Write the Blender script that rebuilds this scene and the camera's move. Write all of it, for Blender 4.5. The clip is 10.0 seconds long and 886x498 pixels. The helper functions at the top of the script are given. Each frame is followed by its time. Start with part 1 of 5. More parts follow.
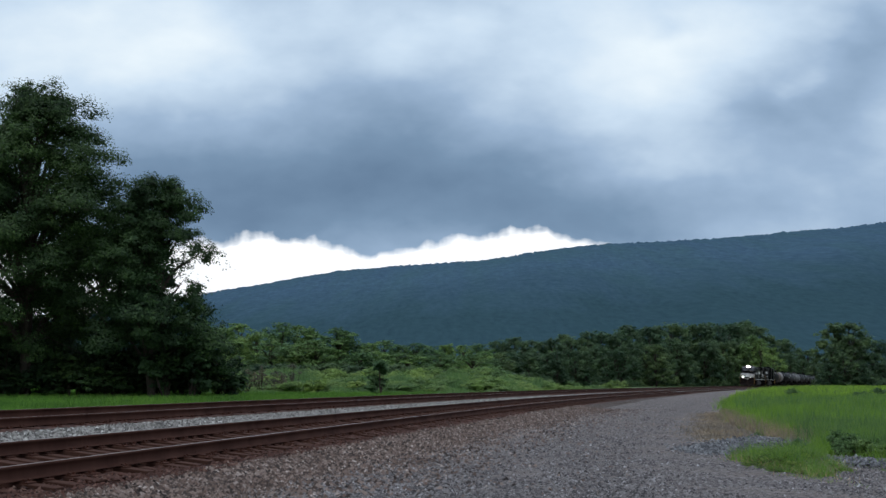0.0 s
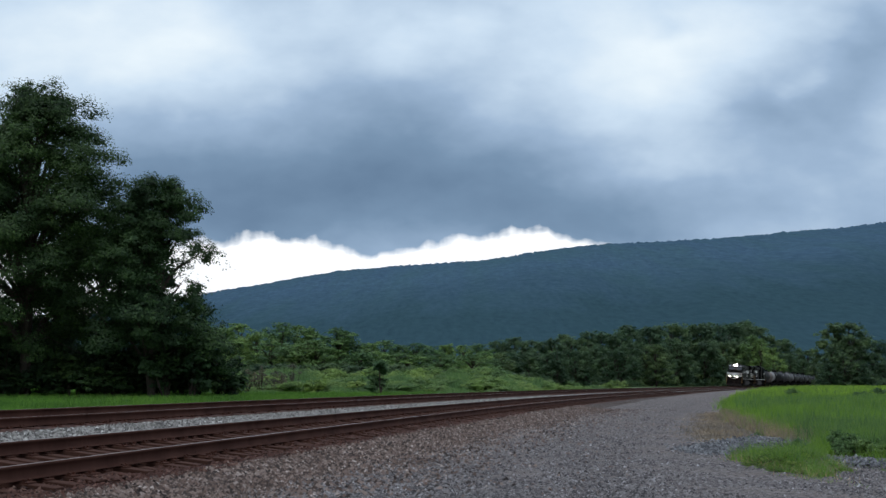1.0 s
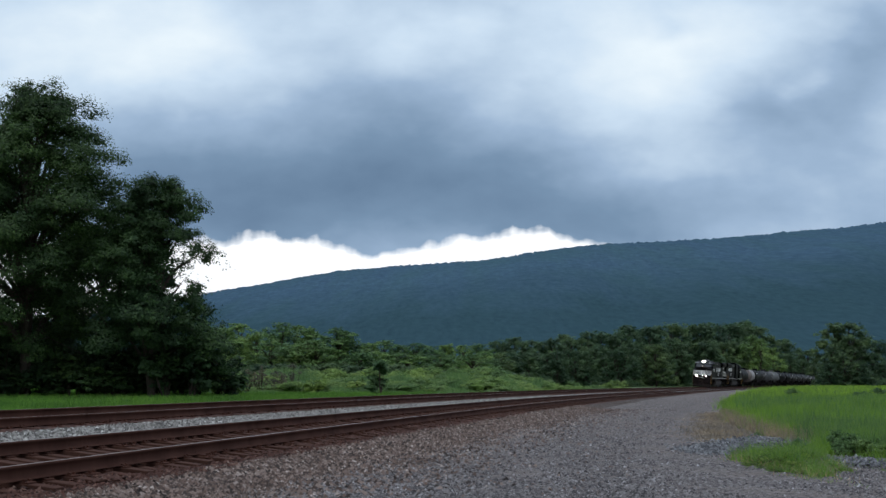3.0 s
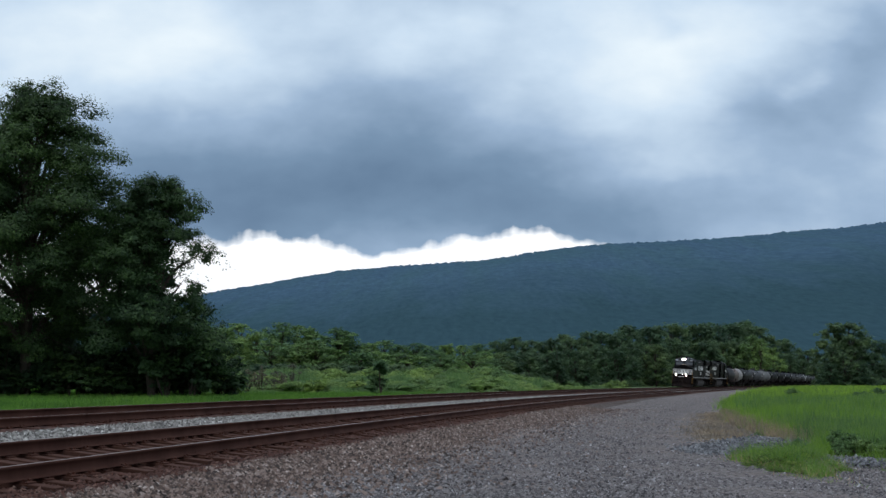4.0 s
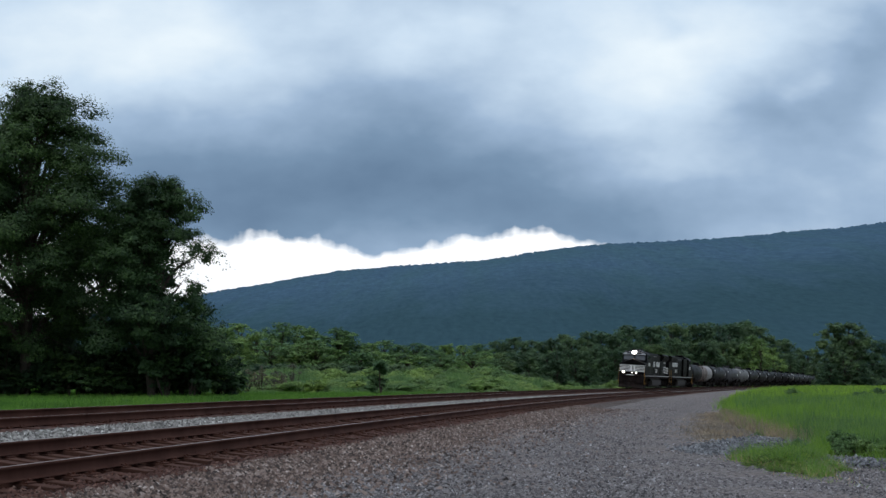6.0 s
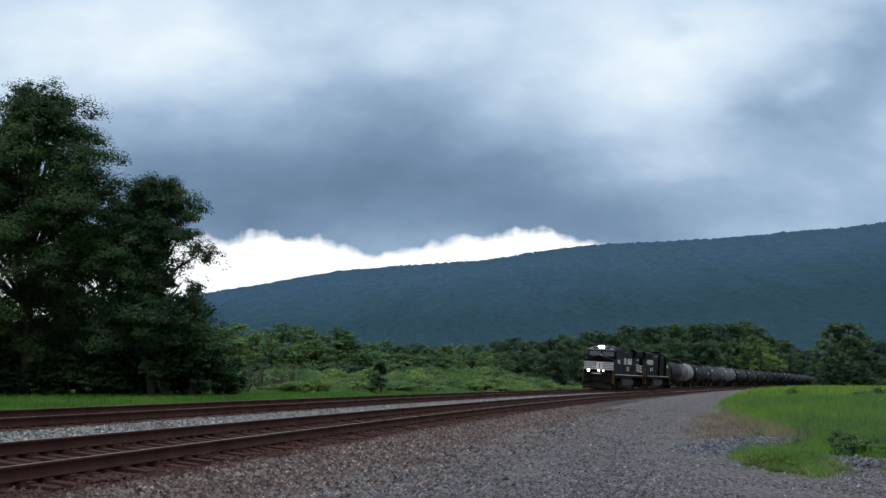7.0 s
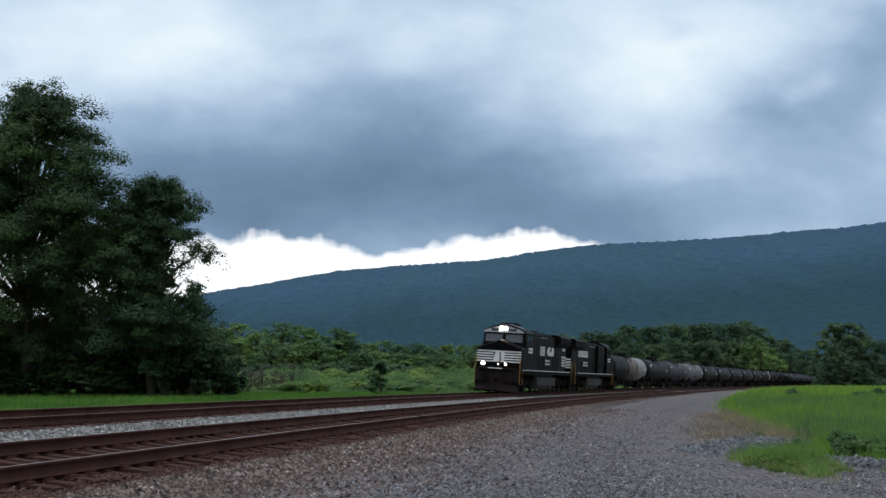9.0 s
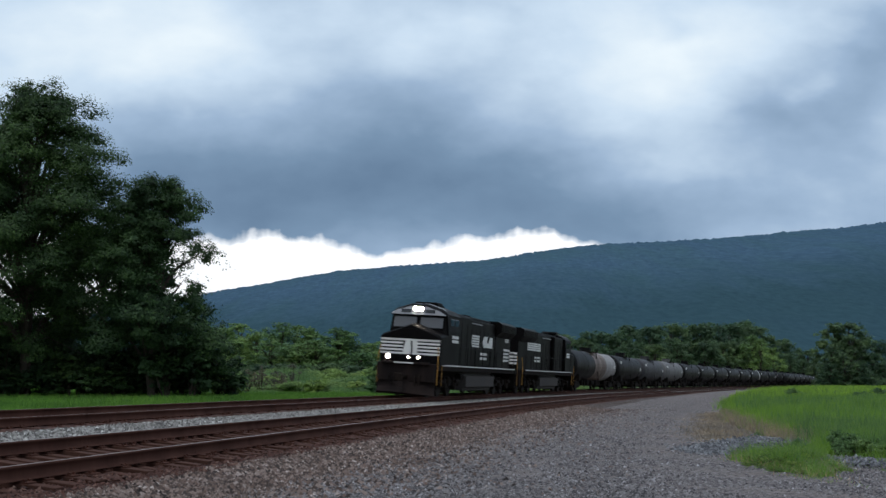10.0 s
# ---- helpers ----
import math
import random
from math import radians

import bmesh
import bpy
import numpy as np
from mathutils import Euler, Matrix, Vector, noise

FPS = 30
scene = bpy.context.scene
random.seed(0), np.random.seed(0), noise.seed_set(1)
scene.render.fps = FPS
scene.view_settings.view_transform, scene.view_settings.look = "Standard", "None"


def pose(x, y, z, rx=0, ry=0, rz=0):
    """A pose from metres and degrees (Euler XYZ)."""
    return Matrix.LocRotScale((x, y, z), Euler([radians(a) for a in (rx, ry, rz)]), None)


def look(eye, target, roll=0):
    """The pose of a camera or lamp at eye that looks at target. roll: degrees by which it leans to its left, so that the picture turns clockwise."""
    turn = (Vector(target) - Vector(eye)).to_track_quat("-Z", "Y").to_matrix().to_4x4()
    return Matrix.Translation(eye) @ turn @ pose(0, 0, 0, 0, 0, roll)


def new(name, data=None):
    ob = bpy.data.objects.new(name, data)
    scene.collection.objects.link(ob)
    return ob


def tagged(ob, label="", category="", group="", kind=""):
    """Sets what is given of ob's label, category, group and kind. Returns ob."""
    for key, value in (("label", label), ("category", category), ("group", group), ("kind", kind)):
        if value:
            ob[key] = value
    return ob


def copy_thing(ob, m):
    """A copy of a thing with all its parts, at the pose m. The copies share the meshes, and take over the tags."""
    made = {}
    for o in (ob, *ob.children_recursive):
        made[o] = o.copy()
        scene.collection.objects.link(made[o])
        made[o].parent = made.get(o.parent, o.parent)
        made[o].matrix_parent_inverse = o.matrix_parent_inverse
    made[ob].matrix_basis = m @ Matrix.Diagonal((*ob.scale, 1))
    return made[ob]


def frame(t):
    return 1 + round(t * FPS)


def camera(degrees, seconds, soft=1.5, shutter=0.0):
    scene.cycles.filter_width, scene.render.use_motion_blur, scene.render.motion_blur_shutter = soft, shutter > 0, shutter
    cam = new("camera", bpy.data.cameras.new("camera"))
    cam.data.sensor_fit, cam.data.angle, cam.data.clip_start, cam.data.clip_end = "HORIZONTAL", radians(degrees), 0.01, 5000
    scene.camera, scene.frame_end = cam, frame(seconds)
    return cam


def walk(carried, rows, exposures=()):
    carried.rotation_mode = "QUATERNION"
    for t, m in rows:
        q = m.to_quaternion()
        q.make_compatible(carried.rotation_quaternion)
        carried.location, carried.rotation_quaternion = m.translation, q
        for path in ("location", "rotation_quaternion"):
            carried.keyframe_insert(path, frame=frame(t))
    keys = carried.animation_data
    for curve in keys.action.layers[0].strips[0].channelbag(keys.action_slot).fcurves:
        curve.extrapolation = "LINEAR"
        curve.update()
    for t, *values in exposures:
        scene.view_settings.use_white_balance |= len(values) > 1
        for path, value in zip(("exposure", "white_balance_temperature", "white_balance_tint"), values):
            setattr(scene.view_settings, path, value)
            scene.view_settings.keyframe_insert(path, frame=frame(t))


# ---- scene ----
# The place: z = 0 is the gravel lot, y points away from the camera, x to the right.
EYE = 1.505
LENS = 42.63
cam = camera(LENS, 10.0, soft=1.5, shutter=0.4)
TILT = math.degrees(math.atan((676.98 - 441.0) / 2009.4))
EYE_POSE = pose(0, 0, EYE, 90 + TILT, 0, 0) @ pose(0, 0, 0, 0, 0, 0.14)
walk(cam, [(0.0, EYE_POSE), (10.0, EYE_POSE)])

# ---------------------------------------------------------------- world and light
SUN_EL, SUN_AZ = 68.0, 200.0
world = bpy.data.worlds.new("overcast_sky")
scene.world = world
world.use_nodes = True
wt = world.node_tree
wn, wl = wt.nodes, wt.links
wn.clear()
sky = wn.new("ShaderNodeTexSky")
sky.sky_type, sky.sun_disc = "NISHITA", False
sky.sun_elevation, sky.sun_rotation = radians(SUN_EL), radians(SUN_AZ)
sky_bg = wn.new("ShaderNodeBackground")
sky_bg.inputs["Strength"].default_value = 0.06
wl.new(sky.outputs[0], sky_bg.inputs["Color"])
wco = wn.new("ShaderNodeTexCoord")
wno = wn.new("ShaderNodeTexNoise")
wno.inputs["Scale"].default_value, wno.inputs["Detail"].default_value = 2.4, 5.0
wl.new(wco.outputs["Generated"], wno.inputs["Vector"])
wramp = wn.new("ShaderNodeValToRGB")
wramp.color_ramp.elements[0].position, wramp.color_ramp.elements[0].color = 0.3, (0.24, 0.31, 0.43, 1)
wramp.color_ramp.elements[1].position, wramp.color_ramp.elements[1].color = 0.7, (0.78, 0.86, 0.97, 1)
wl.new(wno.outputs["Fac"], wramp.inputs["Fac"])
cloud_bg = wn.new("ShaderNodeBackground")
wl.new(wramp.outputs["Color"], cloud_bg.inputs["Color"])
# an overcast sky is three times as bright overhead as at the horizon
wsep = wn.new("ShaderNodeSeparateXYZ")
wl.new(wco.outputs["Generated"], wsep.inputs[0])
wup = wn.new("ShaderNodeMapRange")
wup.inputs["To Min"].default_value, wup.inputs["To Max"].default_value = 0.6, 1.8
wl.new(wsep.outputs["Z"], wup.inputs["Value"])
wl.new(wup.outputs[0], cloud_bg.inputs["Strength"])
wmix = wn.new("ShaderNodeMixShader")
wmix.inputs[0].default_value = 0.85
wl.new(sky_bg.outputs[0], wmix.inputs[1])
wl.new(cloud_bg.outputs[0], wmix.inputs[2])
wout = wn.new("ShaderNodeOutputWorld")
wl.new(wmix.outputs[0], wout.inputs["Surface"])

sun = new("sun", bpy.data.lights.new("sun", "SUN"))
sun.data.energy, sun.data.angle, sun.data.color = 0.9, radians(35), (1.0, 0.97, 0.93)
az = radians(SUN_AZ)
sun.matrix_world = look((80 * math.sin(az), 80 * math.cos(az), 80 * math.tan(radians(SUN_EL))), (0, 0, 0))
scene.view_settings.exposure = 0.0


# ---------------------------------------------------------------- materials
class Nodes:
    """A small builder of node materials."""

    def __init__(self, name):
        self.mat = bpy.data.materials.new(name)
        self.mat.use_nodes = True
        self.t = self.mat.node_tree
        self.bsdf = self.t.nodes["Principled BSDF"]
        self.co = self.t.nodes.new("ShaderNodeTexCoord")

    def add(self, kind, **values):
        n = self.t.nodes.new(kind)
        for k, v in values.items():
            n.inputs[k.replace("_", " ")].default_value = v
        return n

    def link(self, a, b):
        self.t.links.new(a, b)

    def noise(self, scale, detail=4.0, rough=0.6, where="Object", stretch=None):
        n = self.add("ShaderNodeTexNoise", Scale=scale, Detail=detail, Roughness=rough)
        src = self.co.outputs[where]
        if stretch:
            mp = self.t.nodes.new("ShaderNodeMapping")
            mp.inputs["Scale"].default_value = stretch
            self.link(src, mp.inputs["Vector"])
            src = mp.outputs[0]
        self.link(src, n.inputs["Vector"])
        return n.outputs["Fac"]

    def math(self, op, a, b=0.0, clamp=False):
        n = self.t.nodes.new("ShaderNodeMath")
        n.operation, n.use_clamp = op, clamp
        for i, v in enumerate((a, b)):
            if hasattr(v, "is_linked"):
                self.link(v, n.inputs[i])
            else:
                n.inputs[i].default_value = v
        return n.outputs[0]

    def ramp(self, fac, stops):
        n = self.t.nodes.new("ShaderNodeValToRGB")
        els = n.color_ramp.elements
        while len(els) < len(stops):
            els.new(0.5)
        for e, (p, c) in zip(els, stops):
            e.position, e.color = p, (*c, 1)
        self.link(fac, n.inputs["Fac"])
        return n.outputs["Color"]

    def mix(self, fac, a, b, mode="MIX"):
        n = self.t.nodes.new("ShaderNodeMix")
        n.data_type, n.blend_type = "RGBA", mode
        for sock, v in ((n.inputs[0], fac), (n.inputs[6], a), (n.inputs[7], b)):
            if hasattr(v, "is_linked"):
                self.link(v, sock)
            elif isinstance(v, (int, float)):
                sock.default_value = v
            else:
                sock.default_value = (*v, 1)
        return n.outputs[2]

    def done(self, color=None, rough=0.8, metal=0.0, bump=None, strength=0.4, dist=0.02, spec=0.5):
        b = self.bsdf
        if color is not None:
            if hasattr(color, "is_linked"):
                self.link(color, b.inputs["Base Color"])
            else:
                b.inputs["Base Color"].default_value = (*color, 1)
        if hasattr(rough, "is_linked"):
            self.link(rough, b.inputs["Roughness"])
        else:
            b.inputs["Roughness"].default_value = rough
        b.inputs["Metallic"].default_value = metal
        b.inputs["Specular IOR Level"].default_value = spec
        if bump is not None:
            n = self.add("ShaderNodeBump", Strength=strength, Distance=dist)
            self.link(bump, n.inputs["Height"])
            self.link(n.outputs[0], b.inputs["Normal"])
        return self.mat


def stony(name, dark, mid, light, scale=14.0, dirt=(0.1, 0.08, 0.06), dirt_amount=0.4):
    m = Nodes(name)
    v = m.add("ShaderNodeTexVoronoi", Scale=scale)
    m.link(m.co.outputs["Object"], v.inputs["Vector"])
    bw = m.t.nodes.new("ShaderNodeSeparateColor")
    m.link(v.outputs["Color"], bw.inputs[0])
    c = m.ramp(bw.outputs[0], [(0.0, dark), (0.5, mid), (0.85, mid), (1.0, light)])
    big = m.noise(0.35, 5.0, 0.65)
    c = m.mix(m.math("MULTIPLY", m.ramp(big, [(0.42, (0, 0, 0)), (0.68, (1, 1, 1))]), dirt_amount), c, dirt)
    return m.done(c, 0.92, bump=v.outputs["Distance"], strength=0.9, dist=0.04, spec=0.25)


def stone_bits(name, dark, mid, light):
    m = Nodes(name)
    g = m.t.nodes.new("ShaderNodeNewGeometry")
    low = tuple(0.6 * a + 0.4 * b for a, b in zip(dark, mid))
    high = tuple(0.7 * a + 0.3 * b for a, b in zip(mid, light))
    c = m.ramp(g.outputs["Random Per Island"], [(0.0, dark), (0.3, low), (0.62, mid), (0.94, high), (1.0, light)])
    c = m.mix(m.math("MULTIPLY", m.ramp(m.noise(0.5, 4.0), [(0.45, (0, 0, 0)), (0.7, (1, 1, 1))]), 0.4), c, low)
    return m.done(c, 0.9, bump=m.noise(60.0, 3.0), strength=0.3, dist=0.01, spec=0.3)


def leafy(name, a, b, c, big=0.25, thin=0.35, patchy=1.0):
    """Foliage: each leaf its own tone, larger patches, some light through the blade."""
    m = Nodes(name)
    g = m.t.nodes.new("ShaderNodeNewGeometry")
    tone = m.ramp(g.outputs["Random Per Island"], [(0.0, a), (0.55, b), (1.0, c)])
    o = m.t.nodes.new("ShaderNodeObjectInfo")
    patch = m.ramp(m.noise(big, 3.0), [(0.36, tuple(1 - k * patchy for k in (0.42, 0.36, 0.32))), (0.64, (1 + 0.25 * patchy, 1 + 0.18 * patchy, 0.98))])
    tone = m.mix(1.0, tone, patch, "MULTIPLY")
    fine = m.ramp(m.noise(big * 7, 3.0), [(0.35, (0.7, 0.72, 0.75)), (0.68, (1.22, 1.16, 1.0))])
    tone = m.mix(1.0, tone, fine, "MULTIPLY")
    own = m.ramp(o.outputs["Random"], [(0.0, (0.6, 0.7, 0.74)), (0.6, (1.0, 1.0, 0.92)), (1.0, (1.3, 1.18, 0.9))])
    tone = m.mix(1.0, tone, own, "MULTIPLY")
    m.done(tone, 0.62, spec=0.3)
    tr = m.t.nodes.new("ShaderNodeBsdfTranslucent")
    m.link(tone, tr.inputs["Color"])
    mixer = m.t.nodes.new("ShaderNodeMixShader")
    mixer.inputs[0].default_value = thin
    m.link(m.bsdf.outputs[0], mixer.inputs[1])
    m.link(tr.outputs[0], mixer.inputs[2])
    m.link(mixer.outputs[0], m.t.nodes["Material Output"].inputs["Surface"])
    return m.mat


def painted(name, color, rough=0.45, grime=(0.05, 0.04, 0.035), amount=0.35, metal=0.0, scale=1.2, spec=0.3):
    m = Nodes(name)
    streak = m.noise(scale, 5.0, 0.65, stretch=(1.0, 1.0, 0.25))
    fine = m.noise(18.0, 3.0)
    f = m.math("MULTIPLY", m.ramp(streak, [(0.4, (0, 0, 0)), (0.72, (1, 1, 1))]), amount)
    c = m.mix(f, color, grime)
    c = m.mix(m.math("MULTIPLY", fine, 0.12), c, grime)
    r = m.math("ADD", m.math("MULTIPLY", streak, 0.35), rough - 0.15)
    return m.done(c, r, metal, bump=fine, strength=0.08, dist=0.004, spec=spec)


def glowing(name, color, strength):
    m = Nodes(name)
    m.done(color, 0.2)
    m.bsdf.inputs["Emission Color"].default_value = (*color, 1)
    m.bsdf.inputs["Emission Strength"].default_value = strength
    return m.mat


GRAVEL = stony("grey_gravel", (0.036, 0.033, 0.034), (0.152, 0.134, 0.131), (0.28, 0.275, 0.275), 18.0, (0.155, 0.125, 0.113), 0.7)
BALLAST_PALE = stony("pale_ballast", (0.04, 0.037, 0.035), (0.19, 0.18, 0.17), (0.5, 0.5, 0.48), 12.0, (0.14, 0.115, 0.1), 0.4)
BALLAST_RUST = stony("rust_stained_ballast", (0.018, 0.008, 0.006), (0.075, 0.034, 0.025), (0.15, 0.09, 0.07), 12.0, (0.045, 0.018, 0.013), 0.7)
BALLAST_BROWN = stony("brown_grey_ballast", (0.02, 0.016, 0.014), (0.075, 0.058, 0.05), (0.2, 0.18, 0.165), 16.0, (0.05, 0.03, 0.024), 0.7)
STONE_GREY = stone_bits("grey_stone", (0.022, 0.0215, 0.024), (0.14, 0.129, 0.13), (0.36, 0.36, 0.37))
STONE_PALE = stone_bits("pale_stone", (0.018, 0.016, 0.015), (0.21, 0.205, 0.19), (0.6, 0.6, 0.57))
STONE_BROWN = stone_bits("brown_stone", (0.008, 0.006, 0.005), (0.125, 0.085, 0.069), (0.42, 0.37, 0.34))
STONE_BLUE = stone_bits("blue_grey_stone", (0.02, 0.021, 0.024), (0.13, 0.137, 0.148), (0.32, 0.33, 0.34))
RUST = painted("rusted_steel", (0.075, 0.033, 0.023), 0.85, (0.024, 0.01, 0.008), 0.7, spec=0.1)
POLISHED = painted("worn_rail_head", (0.42, 0.36, 0.34), 0.32, (0.2, 0.12, 0.09), 0.4, 0.9)
TIE_WOOD = painted("weathered_tie_wood", (0.075, 0.038, 0.028), 0.9, (0.028, 0.013, 0.01), 0.65, 0.0, 3.0, 0.1)
SOIL = Nodes("meadow_soil")
SOIL = SOIL.done(SOIL.mix(SOIL.noise(0.15, 6.0), (0.035, 0.07, 0.018), (0.075, 0.12, 0.028)), 0.95, bump=SOIL.noise(4.0, 5.0), strength=0.6, dist=0.2)
DRY = leafy("dry_grass", (0.3, 0.22, 0.18), (0.42, 0.325, 0.275), (0.52, 0.43, 0.37), 0.6, 0.3)
GRASS = leafy("meadow_grass", (0.16, 0.31, 0.045), (0.24, 0.43, 0.06), (0.34, 0.52, 0.11), 0.3, 0.5, 0.55)
GRASS_LOW = leafy("trackside_grass", (0.075, 0.2, 0.032), (0.11, 0.265, 0.044), (0.16, 0.33, 0.062), 0.2, 0.42)
SHRUB = leafy("shrub_leaves", (0.17, 0.285, 0.095), (0.25, 0.4, 0.145), (0.35, 0.5, 0.22), 0.12, 0.5, 0.7)
LEAF = leafy("tree_leaves", (0.025, 0.06, 0.026), (0.04, 0.092, 0.036), (0.07, 0.145, 0.052), 0.2, 0.32)
# haze over the far woods is mixed into this paler, greyer green
LEAF_FAR = leafy("woodland_leaves", (0.072, 0.135, 0.078), (0.1, 0.178, 0.1), (0.14, 0.236, 0.126), 0.05, 0.45)
LEAF_MID = leafy("light_woodland_leaves", (0.105, 0.2, 0.078), (0.155, 0.28, 0.108), (0.23, 0.37, 0.15), 0.08, 0.4)
WEED = leafy("low_weed_leaves", (0.11, 0.19, 0.03), (0.17, 0.28, 0.045), (0.27, 0.37, 0.085), 0.9, 0.4)
BRUSH = leafy("dead_brush", (0.1, 0.085, 0.07), (0.16, 0.135, 0.12), (0.22, 0.2, 0.15), 0.3, 0.2)
BARK = painted("tree_bark", (0.07, 0.055, 0.045), 0.95, (0.03, 0.025, 0.02), 0.6, 0.0, 2.5)

# ---------------------------------------------------------------- mesh helpers


def part(name, bm, material, parent=None, label=""):
    """Links a bmesh as one mesh object under a thing or a part."""
    me = bpy.data.meshes.new(name)
    bm.to_mesh(me)
    bm.free()
    for m in material if isinstance(material, (list, tuple)) else [material]:
        me.materials.append(m)
    ob = new(name, me)
    ob.parent = parent
    if label:
        tagged(ob, label)
    return ob


def arrays(name, verts, faces, material, parent=None, smooth=False, index=None):
    """A mesh object from arrays of corners and of faces with the same number of corners."""
    me = bpy.data.meshes.new(name)
    v, f = np.asarray(verts, dtype=np.float32), np.asarray(faces, dtype=np.int32)
    k = f.shape[1]
    me.vertices.add(len(v))
    me.vertices.foreach_set("co", v.ravel())
    me.loops.add(f.size)
    me.loops.foreach_set("vertex_index", f.ravel())
    me.polygons.add(len(f))
    me.polygons.foreach_set("loop_start", np.arange(0, f.size, k, dtype=np.int32))
    me.polygons.foreach_set("loop_total", np.full(len(f), k, dtype=np.int32))
    if index is not None:
        me.polygons.foreach_set("material_index", np.asarray(index, dtype=np.int32))
    if smooth:
        me.polygons.foreach_set("use_smooth", np.ones(len(f), dtype=bool))
    me.update(calc_edges=True)
    me.validate()
    for m in material if isinstance(material, (list, tuple)) else [material]:
        me.materials.append(m)
    ob = new(name, me)
    ob.parent = parent
    return ob


def box(bm, x0, x1, y0, y1, z0, z1, bevel=0.0, m=None):
    vs = bmesh.ops.create_cube(bm, size=1.0)["verts"]
    mt = Matrix.Translation(((x0 + x1) / 2, (y0 + y1) / 2, (z0 + z1) / 2)) @ Matrix.Diagonal((x1 - x0, y1 - y0, z1 - z0, 1))
    bmesh.ops.transform(bm, matrix=(m or Matrix()) @ mt, verts=vs)
    if bevel:
        es = list({e for v in vs for e in v.link_edges})
        bmesh.ops.bevel(bm, geom=es, offset=bevel, segments=2, affect="EDGES", profile=0.6)
    return bm


def rod(bm, a, b, r, r2=None, n=8):
    a, b = Vector(a), Vector(b)
    d = b - a
    m = Matrix.Translation((a + b) / 2) @ d.to_track_quat("Z", "Y").to_matrix().to_4x4()
    bmesh.ops.create_cone(bm, cap_ends=True, segments=n, radius1=r, radius2=r if r2 is None else r2, depth=d.length, matrix=m)
    return bm


def prism(bm, outline, y0, y1):
    """A solid from an outline in x and z, from y0 to y1."""
    a = [bm.verts.new((x, y0, z)) for x, z in outline]
    b = [bm.verts.new((x, y1, z)) for x, z in outline]
    n = len(a)
    fs = [bm.faces.new(a), bm.faces.new(b[::-1])]
    fs += [bm.faces.new((a[(i + 1) % n], a[i], b[i], b[(i + 1) % n])) for i in range(n)]
    bmesh.ops.recalc_face_normals(bm, faces=fs)
    return bm


def loft(bm, sections):
    """A solid skin over sections of equally many corners, closed at both ends."""
    rings = [[bm.verts.new(p) for p in s] for s in sections]
    n = len(rings[0])
    for a, b in zip(rings, rings[1:]):
        for i in range(n):
            bm.faces.new((a[i], a[(i + 1) % n], b[(i + 1) % n], b[i]))
    bm.faces.new(rings[0][::-1])
    bm.faces.new(rings[-1])
    bmesh.ops.recalc_face_normals(bm, faces=bm.faces[:])
    return bm


def empty(name, m=None):
    ob = new(name)
    ob.empty_display_size = 0.5
    if m is not None:
        ob.matrix_world = m
    return ob


# ---------------------------------------------------------------- the line of the tracks
RAIL_TOP = 0.5           # top of the lower rail of the near track
CANT_NEAR, CANT_FAR = 0.15, 0.092
RISE_FAR, APART = 0.285, 5.22
HALF = 0.753
STEP = 1.0
S_AXIS = np.arange(-60, 900, STEP)
_bend = np.interp(S_AXIS, [0, 80, 170, 270, 400, 600], [0.1037, 0.1202, 0.0587, 0.0044, 0.0, 0.0]) / 100
_turn = np.cumsum(_bend) * STEP
TURN = 0.1848 + _turn - _turn[60]
_x, _y = np.cumsum(np.sin(TURN)) * STEP, np.cumsum(np.cos(TURN)) * STEP
LINE_X, LINE_Y = _x - _x[60] - 8.6117, _y - _y[60]


def line(s, side=0.0):
    """Place and heading of the near track's middle line at s, shifted to its right by side."""
    x, y, t = (np.interp(s, S_AXIS, q) for q in (LINE_X, LINE_Y, TURN))
    return x + side * np.cos(t), y - side * np.sin(t), t


def sweep(name, profile, s, z_of=None, material=None, parent=None, index=None, closed=True):
    """Sweeps a profile (side, height) along the line."""
    p = np.array(profile, dtype=float)
    k, n = len(p), len(s)
    v = np.empty((n, k, 3))
    for j, (side, z) in enumerate(p):
        v[:, j, 0], v[:, j, 1], _ = line(s, side)
        v[:, j, 2] = z
    i, j = np.meshgrid(np.arange(n - 1), np.arange(k if closed else k - 1), indexing="ij")
    a, b = i * k + j, i * k + (j + 1) % k
    f = np.stack([a, b, b + k, a + k], -1).reshape(-1, 4)
    mi = None if index is None else np.tile(np.array(index), n - 1)
    return arrays(name, v.reshape(-1, 3), f, material, parent, index=mi)


def smooth(v, a, b):
    u = np.clip((np.asarray(v, dtype=float) - a) / (b - a), 0, 1)
    return u * u * (3 - 2 * u)


def side_of(x, y):
    """Distance to the right of the near track's middle line."""
    lx, t = np.interp(y, LINE_Y, LINE_X), np.interp(y, LINE_Y, TURN)
    return (np.asarray(x) - lx) * np.cos(t)


def ground_z(x, y):
    q = side_of(x, y)
    left = 0.38 * smooth(-q, 8.5, 16)
    right = (0.3 + 0.45 * smooth(y, 45, 170)) * smooth(q, 10.5, 34)
    wave = 0.06 * np.sin(0.21 * np.asarray(x) + 0.4) * np.sin(0.17 * np.asarray(y)) * smooth(np.abs(q - 3), 9, 20)
    far_lot = 0.42 * smooth(y, 60, 190) * smooth(q, 2.5, 4.0)
    return left + np.maximum(right, far_lot) + wave - 0.04


